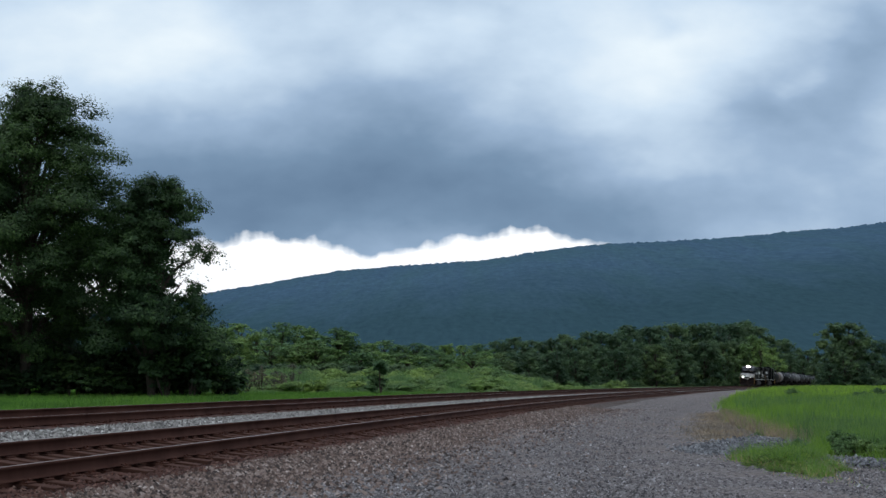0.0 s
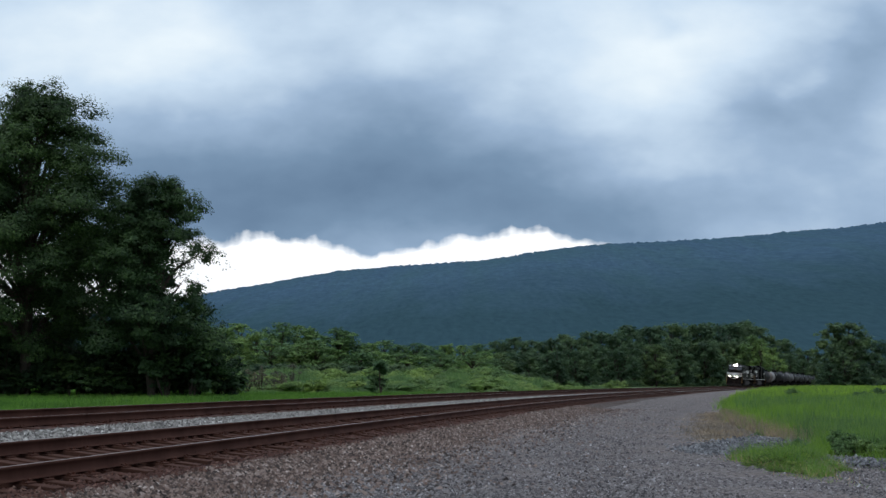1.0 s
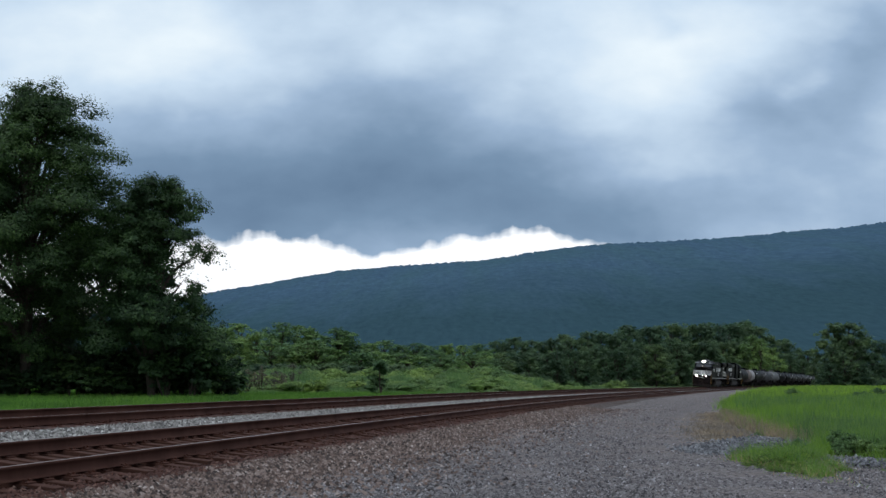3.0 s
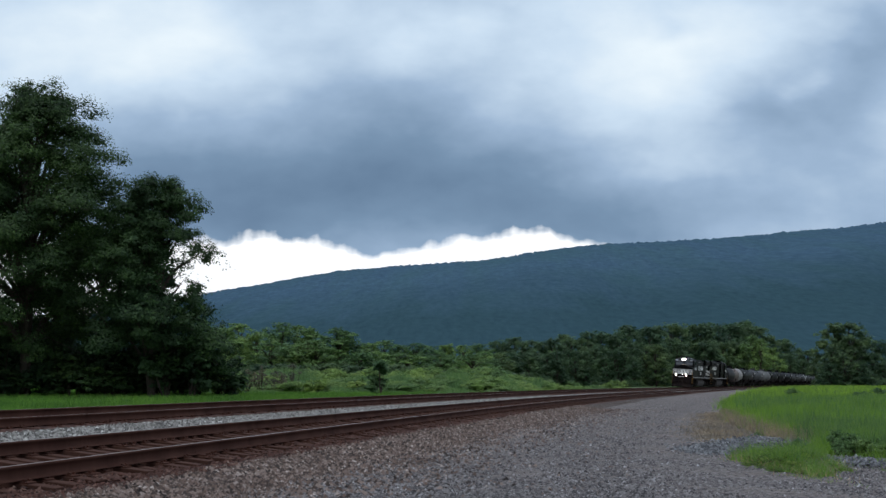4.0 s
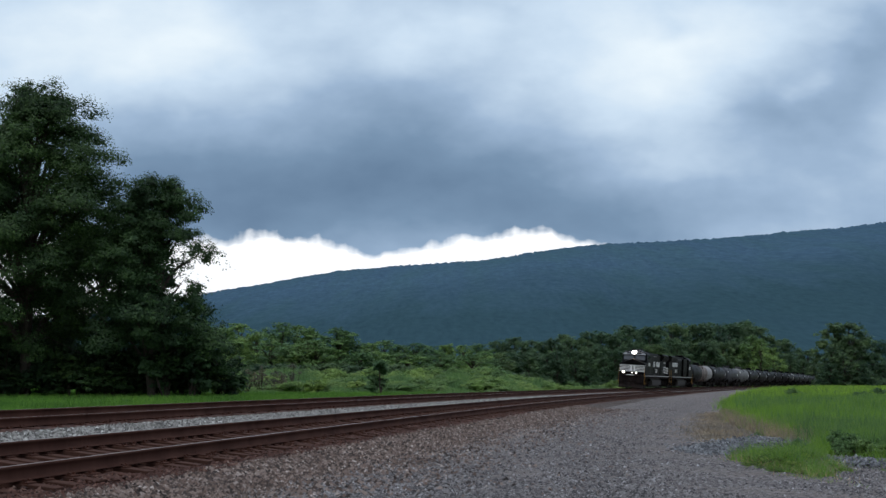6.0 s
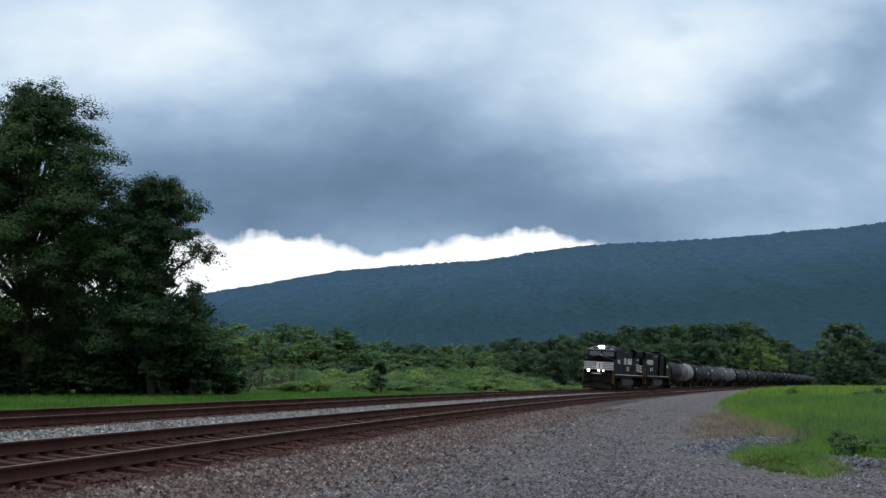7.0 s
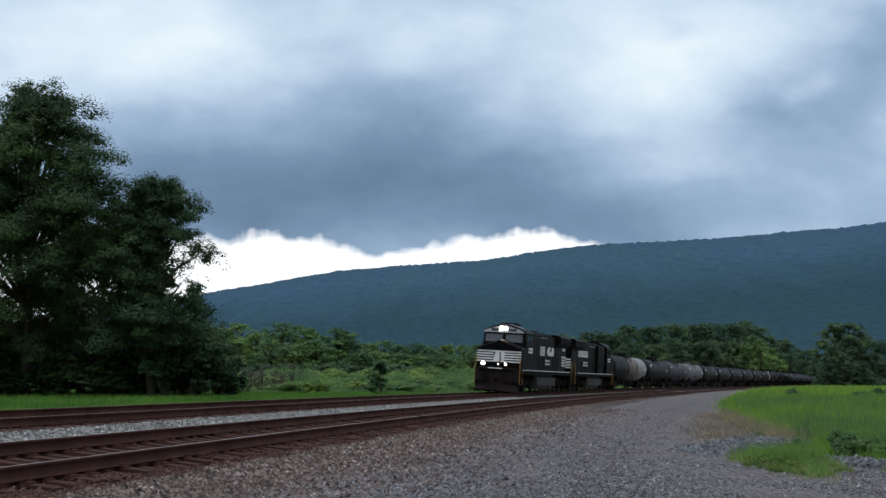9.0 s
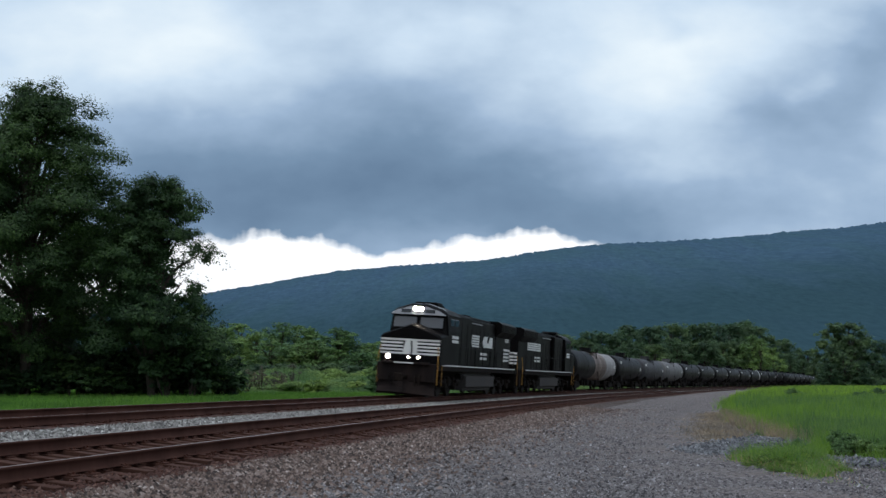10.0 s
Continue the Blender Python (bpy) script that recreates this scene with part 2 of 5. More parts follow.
def sky_material():
    """Rain cloud deck with a bright gap under it; u and v are the slopes aside and up from the middle of the view."""
    m = Nodes("rain_clouds")
    sep = m.t.nodes.new("ShaderNodeSeparateXYZ")
    m.link(m.co.outputs["Object"], sep.inputs[0])
    u0 = m.math("DIVIDE", sep.outputs["X"], sep.outputs["Y"])
    v0 = m.math("DIVIDE", sep.outputs["Z"], sep.outputs["Y"])
    flat = m.t.nodes.new("ShaderNodeCombineXYZ")
    m.link(m.math("MULTIPLY", u0, 1.0), flat.inputs[0])
    m.link(m.math("MULTIPLY", v0, 1.7), flat.inputs[1])

    def puff(scale, detail, rough, off):
        mp = m.t.nodes.new("ShaderNodeMapping")
        mp.inputs["Location"].default_value = (off, off * 0.7, off * 0.3)
        m.link(flat.outputs[0], mp.inputs["Vector"])
        n = m.add("ShaderNodeTexNoise", Scale=scale, Detail=detail, Roughness=rough)
        m.link(mp.outputs[0], n.inputs["Vector"])
        return m.math("SUBTRACT", n.outputs["Fac"], 0.5)

    u = m.math("ADD", u0, m.math("MULTIPLY", puff(5.0, 4.0, 0.55, 1.3), 0.14))
    v = m.math("ADD", v0, m.math("MULTIPLY", puff(6.0, 4.0, 0.55, 4.1), 0.07))

    def blob(cu, cv, ru, rv, amount):
        a = m.math("DIVIDE", m.math("SUBTRACT", u, cu), ru)
        b = m.math("DIVIDE", m.math("SUBTRACT", v, cv), rv)
        d = m.math("ADD", m.math("MULTIPLY", a, a), m.math("MULTIPLY", b, b))
        return m.math("MULTIPLY", m.math("POWER", 2.718, m.math("MULTIPLY", d, -1.0)), amount)

    tone = m.math("ADD", 0.68, m.math("MULTIPLY", puff(7.0, 5.0, 0.5, 0.0), 0.52))
    tone = m.math("ADD", tone, m.math("MULTIPLY", puff(19.0, 5.0, 0.5, 9.3), 0.15))
    for cu, cv, ru, rv, amount in (
        (-0.06, 0.165, 0.24, 0.062, -0.50), (-0.2, 0.16, 0.12, 0.06, -0.18), (-0.06, 0.24, 0.17, 0.05, -0.20),
        (0.30, 0.15, 0.2, 0.05, -0.16), (0.31, 0.235, 0.07, 0.035, -0.34), (0.4, 0.3, 0.05, 0.05, -0.26), (0.185, 0.325, 0.022, 0.012, -0.12),
        (-0.30, 0.31, 0.16, 0.06, 0.26), (0.17, 0.27, 0.12, 0.06, 0.25), (-0.28, 0.18, 0.09, 0.06, -0.16), (0.1, 0.16, 0.12, 0.04, -0.1), (-0.03, 0.29, 0.05, 0.03, 0.10),
        (0.20, 0.32, 0.18, 0.03, 0.12), (-0.17, 0.32, 0.05, 0.03, -0.08), (-0.06, 0.335, 0.06, 0.03, -0.05),
        (0.335, 0.26, 0.02, 0.012, 0.16), (0.25, 0.20, 0.07, 0.02, 0.12)):
        tone = m.math("ADD", tone, blob(cu, cv, ru, rv, amount))
    color = m.ramp(tone, [(0.0, (0.135, 0.217, 0.335)), (0.22, (0.19, 0.292, 0.43)), (0.5, (0.345, 0.475, 0.65)),
                          (0.78, (0.61, 0.75, 0.9)), (1.0, (0.83, 0.93, 1.0))])
    # ragged lower edge of the deck, highest over the gap in the middle
    fringe = m.math("ADD", m.math("MULTIPLY", puff(16.0, 4.0, 0.55, 7.7), 0.024), m.math("MULTIPLY", puff(60.0, 3.0, 0.5, 2.2), 0.006))
    strand = m.t.nodes.new("ShaderNodeCombineXYZ")
    m.link(m.math("MULTIPLY", u0, 3.0), strand.inputs[0])
    m.link(m.math("MULTIPLY", v0, 0.7), strand.inputs[1])
    hang = m.add("ShaderNodeTexNoise", Scale=13.0, Detail=3.0, Roughness=0.5)
    m.link(strand.outputs[0], hang.inputs["Vector"])
    fringe = m.math("ADD", fringe, m.math("MULTIPLY", m.math("SUBTRACT", hang.outputs["Fac"], 0.5), 0.024))
    edge = m.math("ADD", 0.1235, fringe)
    for cu, ru, amount in ((-0.06, 0.045, -0.009), (0.075, 0.07, 0.0095), (-0.15, 0.06, 0.006), (0.32, 0.09, -0.14)):
        a = m.math("DIVIDE", m.math("SUBTRACT", u0, cu), ru)
        edge = m.math("ADD", edge, m.math("MULTIPLY", m.math("POWER", 2.718, m.math("MULTIPLY", m.math("MULTIPLY", a, a), -1.0)), amount))
    gap = m.math("DIVIDE", m.math("SUBTRACT", edge, v0), 0.007, False)
    gap = m.math("MULTIPLY", m.math("ADD", gap, 0.35), 1.0, True)
    color = m.mix(gap, color, (1.05, 1.08, 1.12))
    em = m.t.nodes.new("ShaderNodeEmission")
    m.link(color, em.inputs["Color"])
    m.link(em.outputs[0], m.t.nodes["Material Output"].inputs["Surface"])
    return m.mat


def build_sky():
    r, na, ne = 4700.0, 48, 20
    v, f = [], []
    for j in range(ne + 1):
        e = radians(-1.0 + 49.0 * j / ne)
        for i in range(na + 1):
            a = radians(-62 + 124 * i / na)
            v.append((r * math.sin(a) * math.cos(e), r * math.cos(a) * math.cos(e), r * math.sin(e)))
    for j in range(ne):
        for i in range(na):
            k = j * (na + 1) + i
            f.append((k, k + na + 1, k + na + 2, k + 1))
    ob = arrays("backdrop_sky", v, f, sky_material(), smooth=True)
    return tagged(ob, "low grey rain clouds drifting over a bright gap", "sky", kind="structure")


def build_mountain():
    """A long wooded ridge, about three kilometres away."""
    prof_u = [-0.62, -0.45, -0.33, -0.25, -0.2, -0.155, -0.13, -0.09, -0.04, 0.0, 0.035, 0.06, 0.07, 0.095, 0.12, 0.14, 0.185, 0.235, 0.29, 0.3, 0.35, 0.4, 0.5, 0.65]
    prof_v = [0.035, 0.045, 0.055, 0.068, 0.0795, 0.0865, 0.0915, 0.098, 0.1022, 0.105, 0.1075, 0.111, 0.1135, 0.117, 0.1202, 0.1222, 0.1242, 0.1272, 0.1315, 0.1332, 0.137, 0.1432, 0.155, 0.165]
    nu, nr = 760, 70
    u = np.linspace(-0.62, 0.65, nu)
    top = np.interp(u, prof_u, prof_v)
    w = np.linspace(0, 1, nr)
    uu, ww = np.meshgrid(u, w, indexing="ij")
    y = 900 + 2300 * ww
    rise = 1 - (1 - ww) ** 1.5
    rng = np.random.default_rng(5)
    spur = 1 + (0.07 * np.sin(uu * 21 + 1.3 * np.sin(ww * 4)) + 0.05 * np.sin(uu * 47 + 2.0 + 2 * ww)) * (1 - ww) * 2
    x = uu * y
    z = EYE + top[:, None] * y * np.minimum(rise * spur, 0.35 * ww + 0.65) - 5 * (1 - ww)
    z = z + rng.normal(0, 1, (nu, nr)) * 1.3 * ww ** 8
    v = np.stack([x, y, z], -1).reshape(-1, 3)
    i, j = np.meshgrid(np.arange(nu - 1), np.arange(nr - 1), indexing="ij")
    k = (i * nr + j).ravel()
    f = np.stack([k, k + nr, k + nr + 1, k + 1], -1)
    m = Nodes("hazy_distant_woods")
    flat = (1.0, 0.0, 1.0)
    # aerial haze is painted into the blue of these base colours
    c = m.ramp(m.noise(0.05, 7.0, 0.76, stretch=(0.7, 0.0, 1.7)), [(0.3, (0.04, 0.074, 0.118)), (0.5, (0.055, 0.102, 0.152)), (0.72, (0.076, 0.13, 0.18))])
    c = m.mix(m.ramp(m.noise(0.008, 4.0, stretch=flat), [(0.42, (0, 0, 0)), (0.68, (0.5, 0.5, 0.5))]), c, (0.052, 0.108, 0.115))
    # painted haze thins lower down and to the right: darker, greener colour
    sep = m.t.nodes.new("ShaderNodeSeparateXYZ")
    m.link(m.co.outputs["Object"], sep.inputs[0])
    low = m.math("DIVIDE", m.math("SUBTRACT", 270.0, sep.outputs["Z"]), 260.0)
    thin_haze = m.math("ADD", m.math("ADD", low, m.math("DIVIDE", sep.outputs["X"], 3000.0)), m.math("MULTIPLY", m.noise(0.012, 5.0, 0.6, stretch=flat), 0.7))
    c = m.mix(m.ramp(thin_haze, [(0.45, (0, 0, 0)), (1.1, (0.85, 0.85, 0.85))]), c, (0.03, 0.064, 0.078))
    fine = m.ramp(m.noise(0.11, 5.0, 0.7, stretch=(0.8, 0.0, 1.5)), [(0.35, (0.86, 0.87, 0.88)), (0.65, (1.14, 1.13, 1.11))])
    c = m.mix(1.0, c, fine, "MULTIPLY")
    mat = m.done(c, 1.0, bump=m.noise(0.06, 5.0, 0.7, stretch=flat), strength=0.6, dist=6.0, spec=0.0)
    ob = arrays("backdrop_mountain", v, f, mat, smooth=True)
    return tagged(ob, "long wooded mountain ridge under clouds, blue-green with painted haze", "mountain", kind="structure")


def build_ground():
    rs = np.concatenate([np.linspace(2, 60, 60), np.linspace(62, 300, 70), np.geomspace(310, 3400, 24)])
    az_ = np.radians(np.linspace(-180, 180, 241))
    rr, aa = np.meshgrid(rs, az_, indexing="ij")
    x, y = rr * np.sin(aa), rr * np.cos(aa)
    z = ground_z(x, y)
    v = np.stack([x, y, z], -1).reshape(-1, 3)
    n = len(az_)
    i, j = np.meshgrid(np.arange(len(rs) - 1), np.arange(n - 1), indexing="ij")
    k = (i * n + j).ravel()
    f = np.stack([k, k + 1, k + n + 1, k + n], -1)
    ob = arrays("ground", v, f[:, ::-1], SOIL, smooth=True)
    return tagged(ob, "flat green meadow soil reaching the hills", "ground", kind="structure")


def lot_edge(s):
    return np.interp(s, [-60, 17.5, 19.5, 22.5, 25, 34, 45, 60, 110, 180, 260, 400], [34, 30, 13.3, 12.3, 11.5, 11.2, 10.4, 9.9, 8.4, 6.0, 4.2, 3.4])


def build_lot():
    s = np.concatenate([np.arange(-40, 60, 0.5), np.arange(60, 400, 4.0)])
    w = np.linspace(0, 1, 40)
    ss, ww = np.meshgrid(s, w, indexing="ij")
    side = 2.3 + (lot_edge(ss) - 2.3) * ww
    x, y, _ = line(ss, side)
    z = 0.015 * np.sin(x * 1.7 + 0.8 * y) * np.sin(0.9 * y) + 0.02 + 0.42 * smooth(y, 60, 190)
    z = z - 0.05 * smooth(ww, 0.96, 1.0) - 0.03 * np.exp(-((side - 5.2) / 0.5) ** 2) - 0.03 * np.exp(-((side - 6.9) / 0.5) ** 2)
    v = np.stack([x, y, z], -1).reshape(-1, 3)
    k0, n = np.meshgrid(np.arange(len(s) - 1), np.arange(len(w) - 1), indexing="ij")
    k = (k0 * len(w) + n).ravel()
    f = np.stack([k, k + 1, k + len(w) + 1, k + len(w)], -1)
    ob = arrays("gravel_lot", v, f, GRAVEL, smooth=True)
    return tagged(ob, "grey crushed-stone access road beside the tracks", "gravel", kind="structure")


NEAR_Z = RAIL_TOP - 0.21
FAR_Z = RAIL_TOP + RISE_FAR - 0.21


def bed_height(q):
    """Height of the ballast at distance q to the right of the near track's middle line."""
    qs = [-9.6, -7.1, -5.9, -4.5, -3.75, -2.6, -1.6, -0.753, 0.753, 1.75, 2.9]
    zs = [0.30, FAR_Z + 0.02, FAR_Z + CANT_FAR - 0.02, FAR_Z + 0.01, FAR_Z - 0.05, NEAR_Z + CANT_NEAR - 0.0, NEAR_Z + CANT_NEAR - 0.02, NEAR_Z + CANT_NEAR - 0.055, NEAR_Z - 0.075, NEAR_Z - 0.115, 0.0]
    return np.interp(q, qs, zs)


def build_bed():
    s = np.concatenate([np.arange(-30, 90, 0.5), np.arange(90, 600, 5.0)])
    q = np.array([-9.6, -8.4, -7.1, -6.6, -5.9, -4.5, -3.8, -3.2, -2.6, -2.1, -1.6, -1.2, -0.753, 0, 0.753, 1.3, 1.62, 2.0, 2.4, 2.9, 3.2])
    mats = [2, 3, 1, 1, 1, 1, 0, 0, 0, 0, 0, 1, 1, 1, 1, 1, 2, 2, 2, 2]
    ss, qq = np.meshgrid(s, q, indexing="ij")
    x, y, _ = line(ss, qq)
    z = bed_height(qq) + 0.012 * np.sin(5.1 * x + 2 * y) * np.sin(3.3 * y + x)
    z = np.where(qq > 1.7, np.maximum(z, 0.4 * smooth(y, 60, 190) - 0.02), z)
    z[:, -1] = -0.08
    z[:, 0] = 0.1
    v = np.stack([x, y, z], -1).reshape(-1, 3)
    k0, n = np.meshgrid(np.arange(len(s) - 1), np.arange(len(q) - 1), indexing="ij")
    k = (k0 * len(q) + n).ravel()
    f = np.stack([k, k + 1, k + len(q) + 1, k + len(q)], -1)
    ob = arrays("ballast_bed", v, f, [BALLAST_PALE, BALLAST_RUST, BALLAST_BROWN, BALLAST_BROWN], index=np.tile(np.array(mats), len(s) - 1), smooth=True)
    return tagged(ob, "railway ballast, rust-stained under the tracks and pale between", "ballast", kind="structure")


def build_track(name, mid, low, cant, label):
    track = empty(name)
    tagged(track, label, "railway track", kind="structure")
    s = np.concatenate([np.arange(-30, 120, 1.0), np.arange(120, 700, 4.0)])
    for q, top in ((mid - HALF, low + cant), (mid + HALF, low)):
        prof = [(-0.076, 0.0), (0.076, 0.0), (0.076, 0.012), (0.012, 0.035), (0.010, 0.135), (0.036, 0.15), (0.037, 0.178), (0.026, 0.186), (-0.026, 0.186), (-0.037, 0.178), (-0.036, 0.15), (-0.010, 0.135), (-0.012, 0.035), (-0.076, 0.012)]
        idx = [1 if p == 7 else 0 for p in range(14)]
        sweep("rail", [(q + a, top - 0.186 + b) for a, b in prof], s, material=[RUST, POLISHED], parent=track, index=idx)
    lean = math.degrees(math.atan2(cant, 2 * HALF))
    bm = box(bmesh.new(), -1.3, 1.3, -0.115, 0.115, -0.17, 0.0, 0.012)
    tie0 = part("tie", bm, TIE_WOOD, track)
    bm = bmesh.new()
    box(bm, -0.18, 0.18, -0.1, 0.1, 0.0, 0.02)
    for a in (-0.11, 0.11):
        for b in (-0.06, 0.06):
            box(bm, a - 0.018, a + 0.018, b - 0.018, b + 0.018, 0.018, 0.05)
    plate0 = part("tie_plate", bm, RUST, tie0)
    plate0.location = (-HALF, 0, 0)
    ties = [tie0]
    rng = random.Random(len(name))
    for i in range(1, 290):
        ties.append(new("tie", tie0.data))
        ties[-1].parent = track
    for i, tie in enumerate(ties):
        x, y, t = line(-8 + 0.52 * i, mid + rng.uniform(-0.11, 0.11))
        tie.matrix_basis = Matrix.Translation((x, y, low + cant / 2 - 0.206 + rng.uniform(-0.008, 0.004))) @ pose(0, 0, 0, 0, lean + rng.uniform(-0.8, 0.8), -math.degrees(t) + rng.uniform(-2.2, 2.2))
        for a in (-HALF, HALF) if i < 150 else ():
            if tie is tie0 and a < 0:
                continue
            p = new("tie_plate", plate0.data)
            p.parent, p.location = tie, (a, 0, 0)
    return track


# ---------------------------------------------------------------- scattered small pieces
def stones(name, places, sizes, material, label, seed):
    rng = np.random.default_rng(seed)
    n = len(places)
    base = np.array([(1, 0, 0), (0, 1, 0), (-1, 0, 0), (0, -1, 0), (0, 0, 1)], dtype=float)
    base[:4, 2] = -0.35
    v = base[None] * rng.uniform(0.55, 1.25, (n, 5, 1)) + rng.normal(0, 0.2, (n, 5, 3))
    a = rng.uniform(0, 2 * np.pi, n)
    c, s_ = np.cos(a), np.sin(a)
    x = v[:, :, 0] * c[:, None] - v[:, :, 1] * s_[:, None]
    y = v[:, :, 0] * s_[:, None] + v[:, :, 1] * c[:, None]
    v = np.stack([x, y, v[:, :, 2] * 0.6], -1) * sizes[:, None, None] + places[:, None, :]
    tri = np.array([(0, 1, 4), (1, 2, 4), (2, 3, 4), (3, 0, 4)])
    f = tri[None] + (np.arange(n) * 5)[:, None, None]
    ob = arrays(name, v.reshape(-1, 3), f.reshape(-1, 3), material)
    return tagged(ob, label, "gravel", kind="stuff")


def blades(name, places, tall, wide, material, label, seed, lean=0.35):
    """Grass: narrow bent blades, one triangle each."""
    rng = np.random.default_rng(seed)
    n = len(places)
    a = rng.uniform(0, 2 * np.pi, n)
    d = np.stack([np.cos(a), np.sin(a), np.zeros(n)], -1) * (wide / 2)[:, None]
    bend = rng.normal(0, lean, (n, 2)) * tall[:, None]
    tip = places + np.stack([bend[:, 0], bend[:, 1], tall], -1)
    v = np.stack([places - d, places + d, tip], 1)
    f = np.arange(n * 3).reshape(n, 3)
    ob = arrays(name, v.reshape(-1, 3), f, material)
    return tagged(ob, label, "grass", kind="stuff")


def foliage_arrays(centres, radii, count, leaf, seed, flat=0.8, clumps=16, far=False, gaps=()):
    """Leaves in drooping sprays round the outside of lobes: a leaf is a bent diamond, or far off one pointed blade."""
    rng = np.random.default_rng(seed)
    centres, radii = np.asarray(centres, dtype=float), np.asarray(radii, dtype=float)
    k = len(centres) * clumps
    own = np.repeat(np.arange(len(centres)), clumps)
    d = rng.normal(0, 1, (k, 3)) + np.array([0, 0, 0.25])
    d /= np.linalg.norm(d, axis=1)[:, None]
    cc = centres[own] + d * (radii[own] * rng.uniform(0.25, 1.0, k))[:, None] * np.array([1, 1, flat])
    cr = radii[own] * rng.uniform(0.21, 0.46, k)
    w = cr ** 2
    pick = rng.choice(k, count, p=w / w.sum())
    e = rng.normal(0, 1, (count, 3))
    e /= np.linalg.norm(e, axis=1)[:, None]
    e[:, 2] = np.where(e[:, 2] < 0, e[:, 2] * 0.6, e[:, 2])
    r = rng.uniform(0, 1, count) ** 0.5 * (1 + rng.exponential(0.06, count))
    off = e * r[:, None] * np.array([1.08, 1.08, 0.8])
    off[:, 2] -= 0.16 * (off[:, 0] ** 2 + off[:, 1] ** 2)
    p = cc[pick] + off * cr[pick][:, None]
    for gx, gz, gr in gaps:
        thin = (p[:, 0] - gx) ** 2 + (p[:, 2] - gz) ** 2 < (gr * (0.7 + 0.45 * np.sin(3.1 * p[:, 0] + gx) * np.sin(2.7 * p[:, 2]))) ** 2
        p[thin & (rng.uniform(0, 1, count) < 0.9)] = centres[0]
    nrm = e * 0.5 + d[pick] * 0.5 + rng.normal(0, 0.3, (count, 3)) + np.array([0, 0, 0.5])
    nrm /= np.linalg.norm(nrm, axis=1)[:, None]
    t1 = np.cross(nrm, rng.normal(0, 1, (count, 3)))
    t1 /= np.linalg.norm(t1, axis=1)[:, None] + 1e-9
    t2 = np.cross(nrm, t1)
    sz = leaf * rng.uniform(0.55, 1.35, count)[:, None]
    if far:
        v = np.stack([p - t1 * sz, p + t1 * sz * 0.6 - t2 * sz * 0.75, p + t1 * sz * 0.6 + t2 * sz * 0.75], 1)
        return v.reshape(-1, 3), np.arange(count * 3).reshape(-1, 3)
    v = np.stack([p - t1 * sz, p - t2 * sz * 0.5 + nrm * sz * 0.15, p + t1 * sz - nrm * sz * 0.25, p + t2 * sz * 0.5 + nrm * sz * 0.15], 1)
    return v.reshape(-1, 3), np.arange(count * 4).reshape(-1, 4)


def tree_skeleton(height, radius, lobes, low, seed):
    """Lobes of the crown, and a trunk with limbs that reach them."""
    rng = random.Random(seed)
    cs, rs = [], []
    for i in range(lobes):
        h = low + (1 - low) * ((i + 0.5) / lobes) ** 0.9
        f = (h - low) / (1 - low)
        env = math.sqrt(max(0.05, 1 - f ** 3)) * (0.72 + 0.28 * math.sin(math.pi * min(1.0, f + 0.25)))
        a = i * 2.39996 + rng.uniform(-0.5, 0.5)
        out = radius * env * rng.uniform(0.12, 0.98) ** 0.7
        rr = radius * rng.uniform(0.28, 0.45) * (0.55 + 0.6 * env)
        cs.append((math.cos(a) * out, math.sin(a) * out, min(h * height, height - rr * 0.75)))
        rs.append(rr)
    bm = bmesh.new()
    last, base = Vector((0, 0, -0.3)), height * 0.016 + 0.07
    spine = [last]
    for k in range(1, 7):
        p = Vector((rng.uniform(-0.02, 0.02) * height, rng.uniform(-0.02, 0.02) * height, height * 0.14 * k))
        rod(bm, last, p, base * (1 - 0.13 * (k - 1)), base * (1 - 0.13 * k), 8)
        spine.append(p)
        last = p
    for c, r in zip(cs, rs):
        c = Vector(c)
        k = min(5, max(1, int((c.z * 0.72) / (height * 0.14))))
        q = spine[k]
        knee = q.lerp(c, 0.5) + Vector((0, 0, 0.05 * height))
        rod(bm, q, knee, base * 0.42, base * 0.26, 5)
        rod(bm, knee, c, base * 0.26, base * 0.08, 5)
        for _ in range(3):
            e = c + Vector((rng.uniform(-1, 1), rng.uniform(-1, 1), rng.uniform(-0.6, 0.8))) * r * 0.7
            rod(bm, knee.lerp(c, 0.8), e, base * 0.1, base * 0.03, 3)
    return cs, rs, bm


def build_tree(m, height, radius, lobes, count, leaf, seed, label, low=0.25, material=None, group="", far=False, gaps=()):
    tree = empty("tree")
    cs, rs, bm = tree_skeleton(height, radius, lobes, low, seed)
    part("trunk", bm, BARK, tree)
    v, f = foliage_arrays(cs, rs, count, leaf, seed, far=far, gaps=gaps)
    arrays("crown", v, f, material or LEAF, tree)
    tree.matrix_basis = m
    return tagged(tree, label, "tree", group)


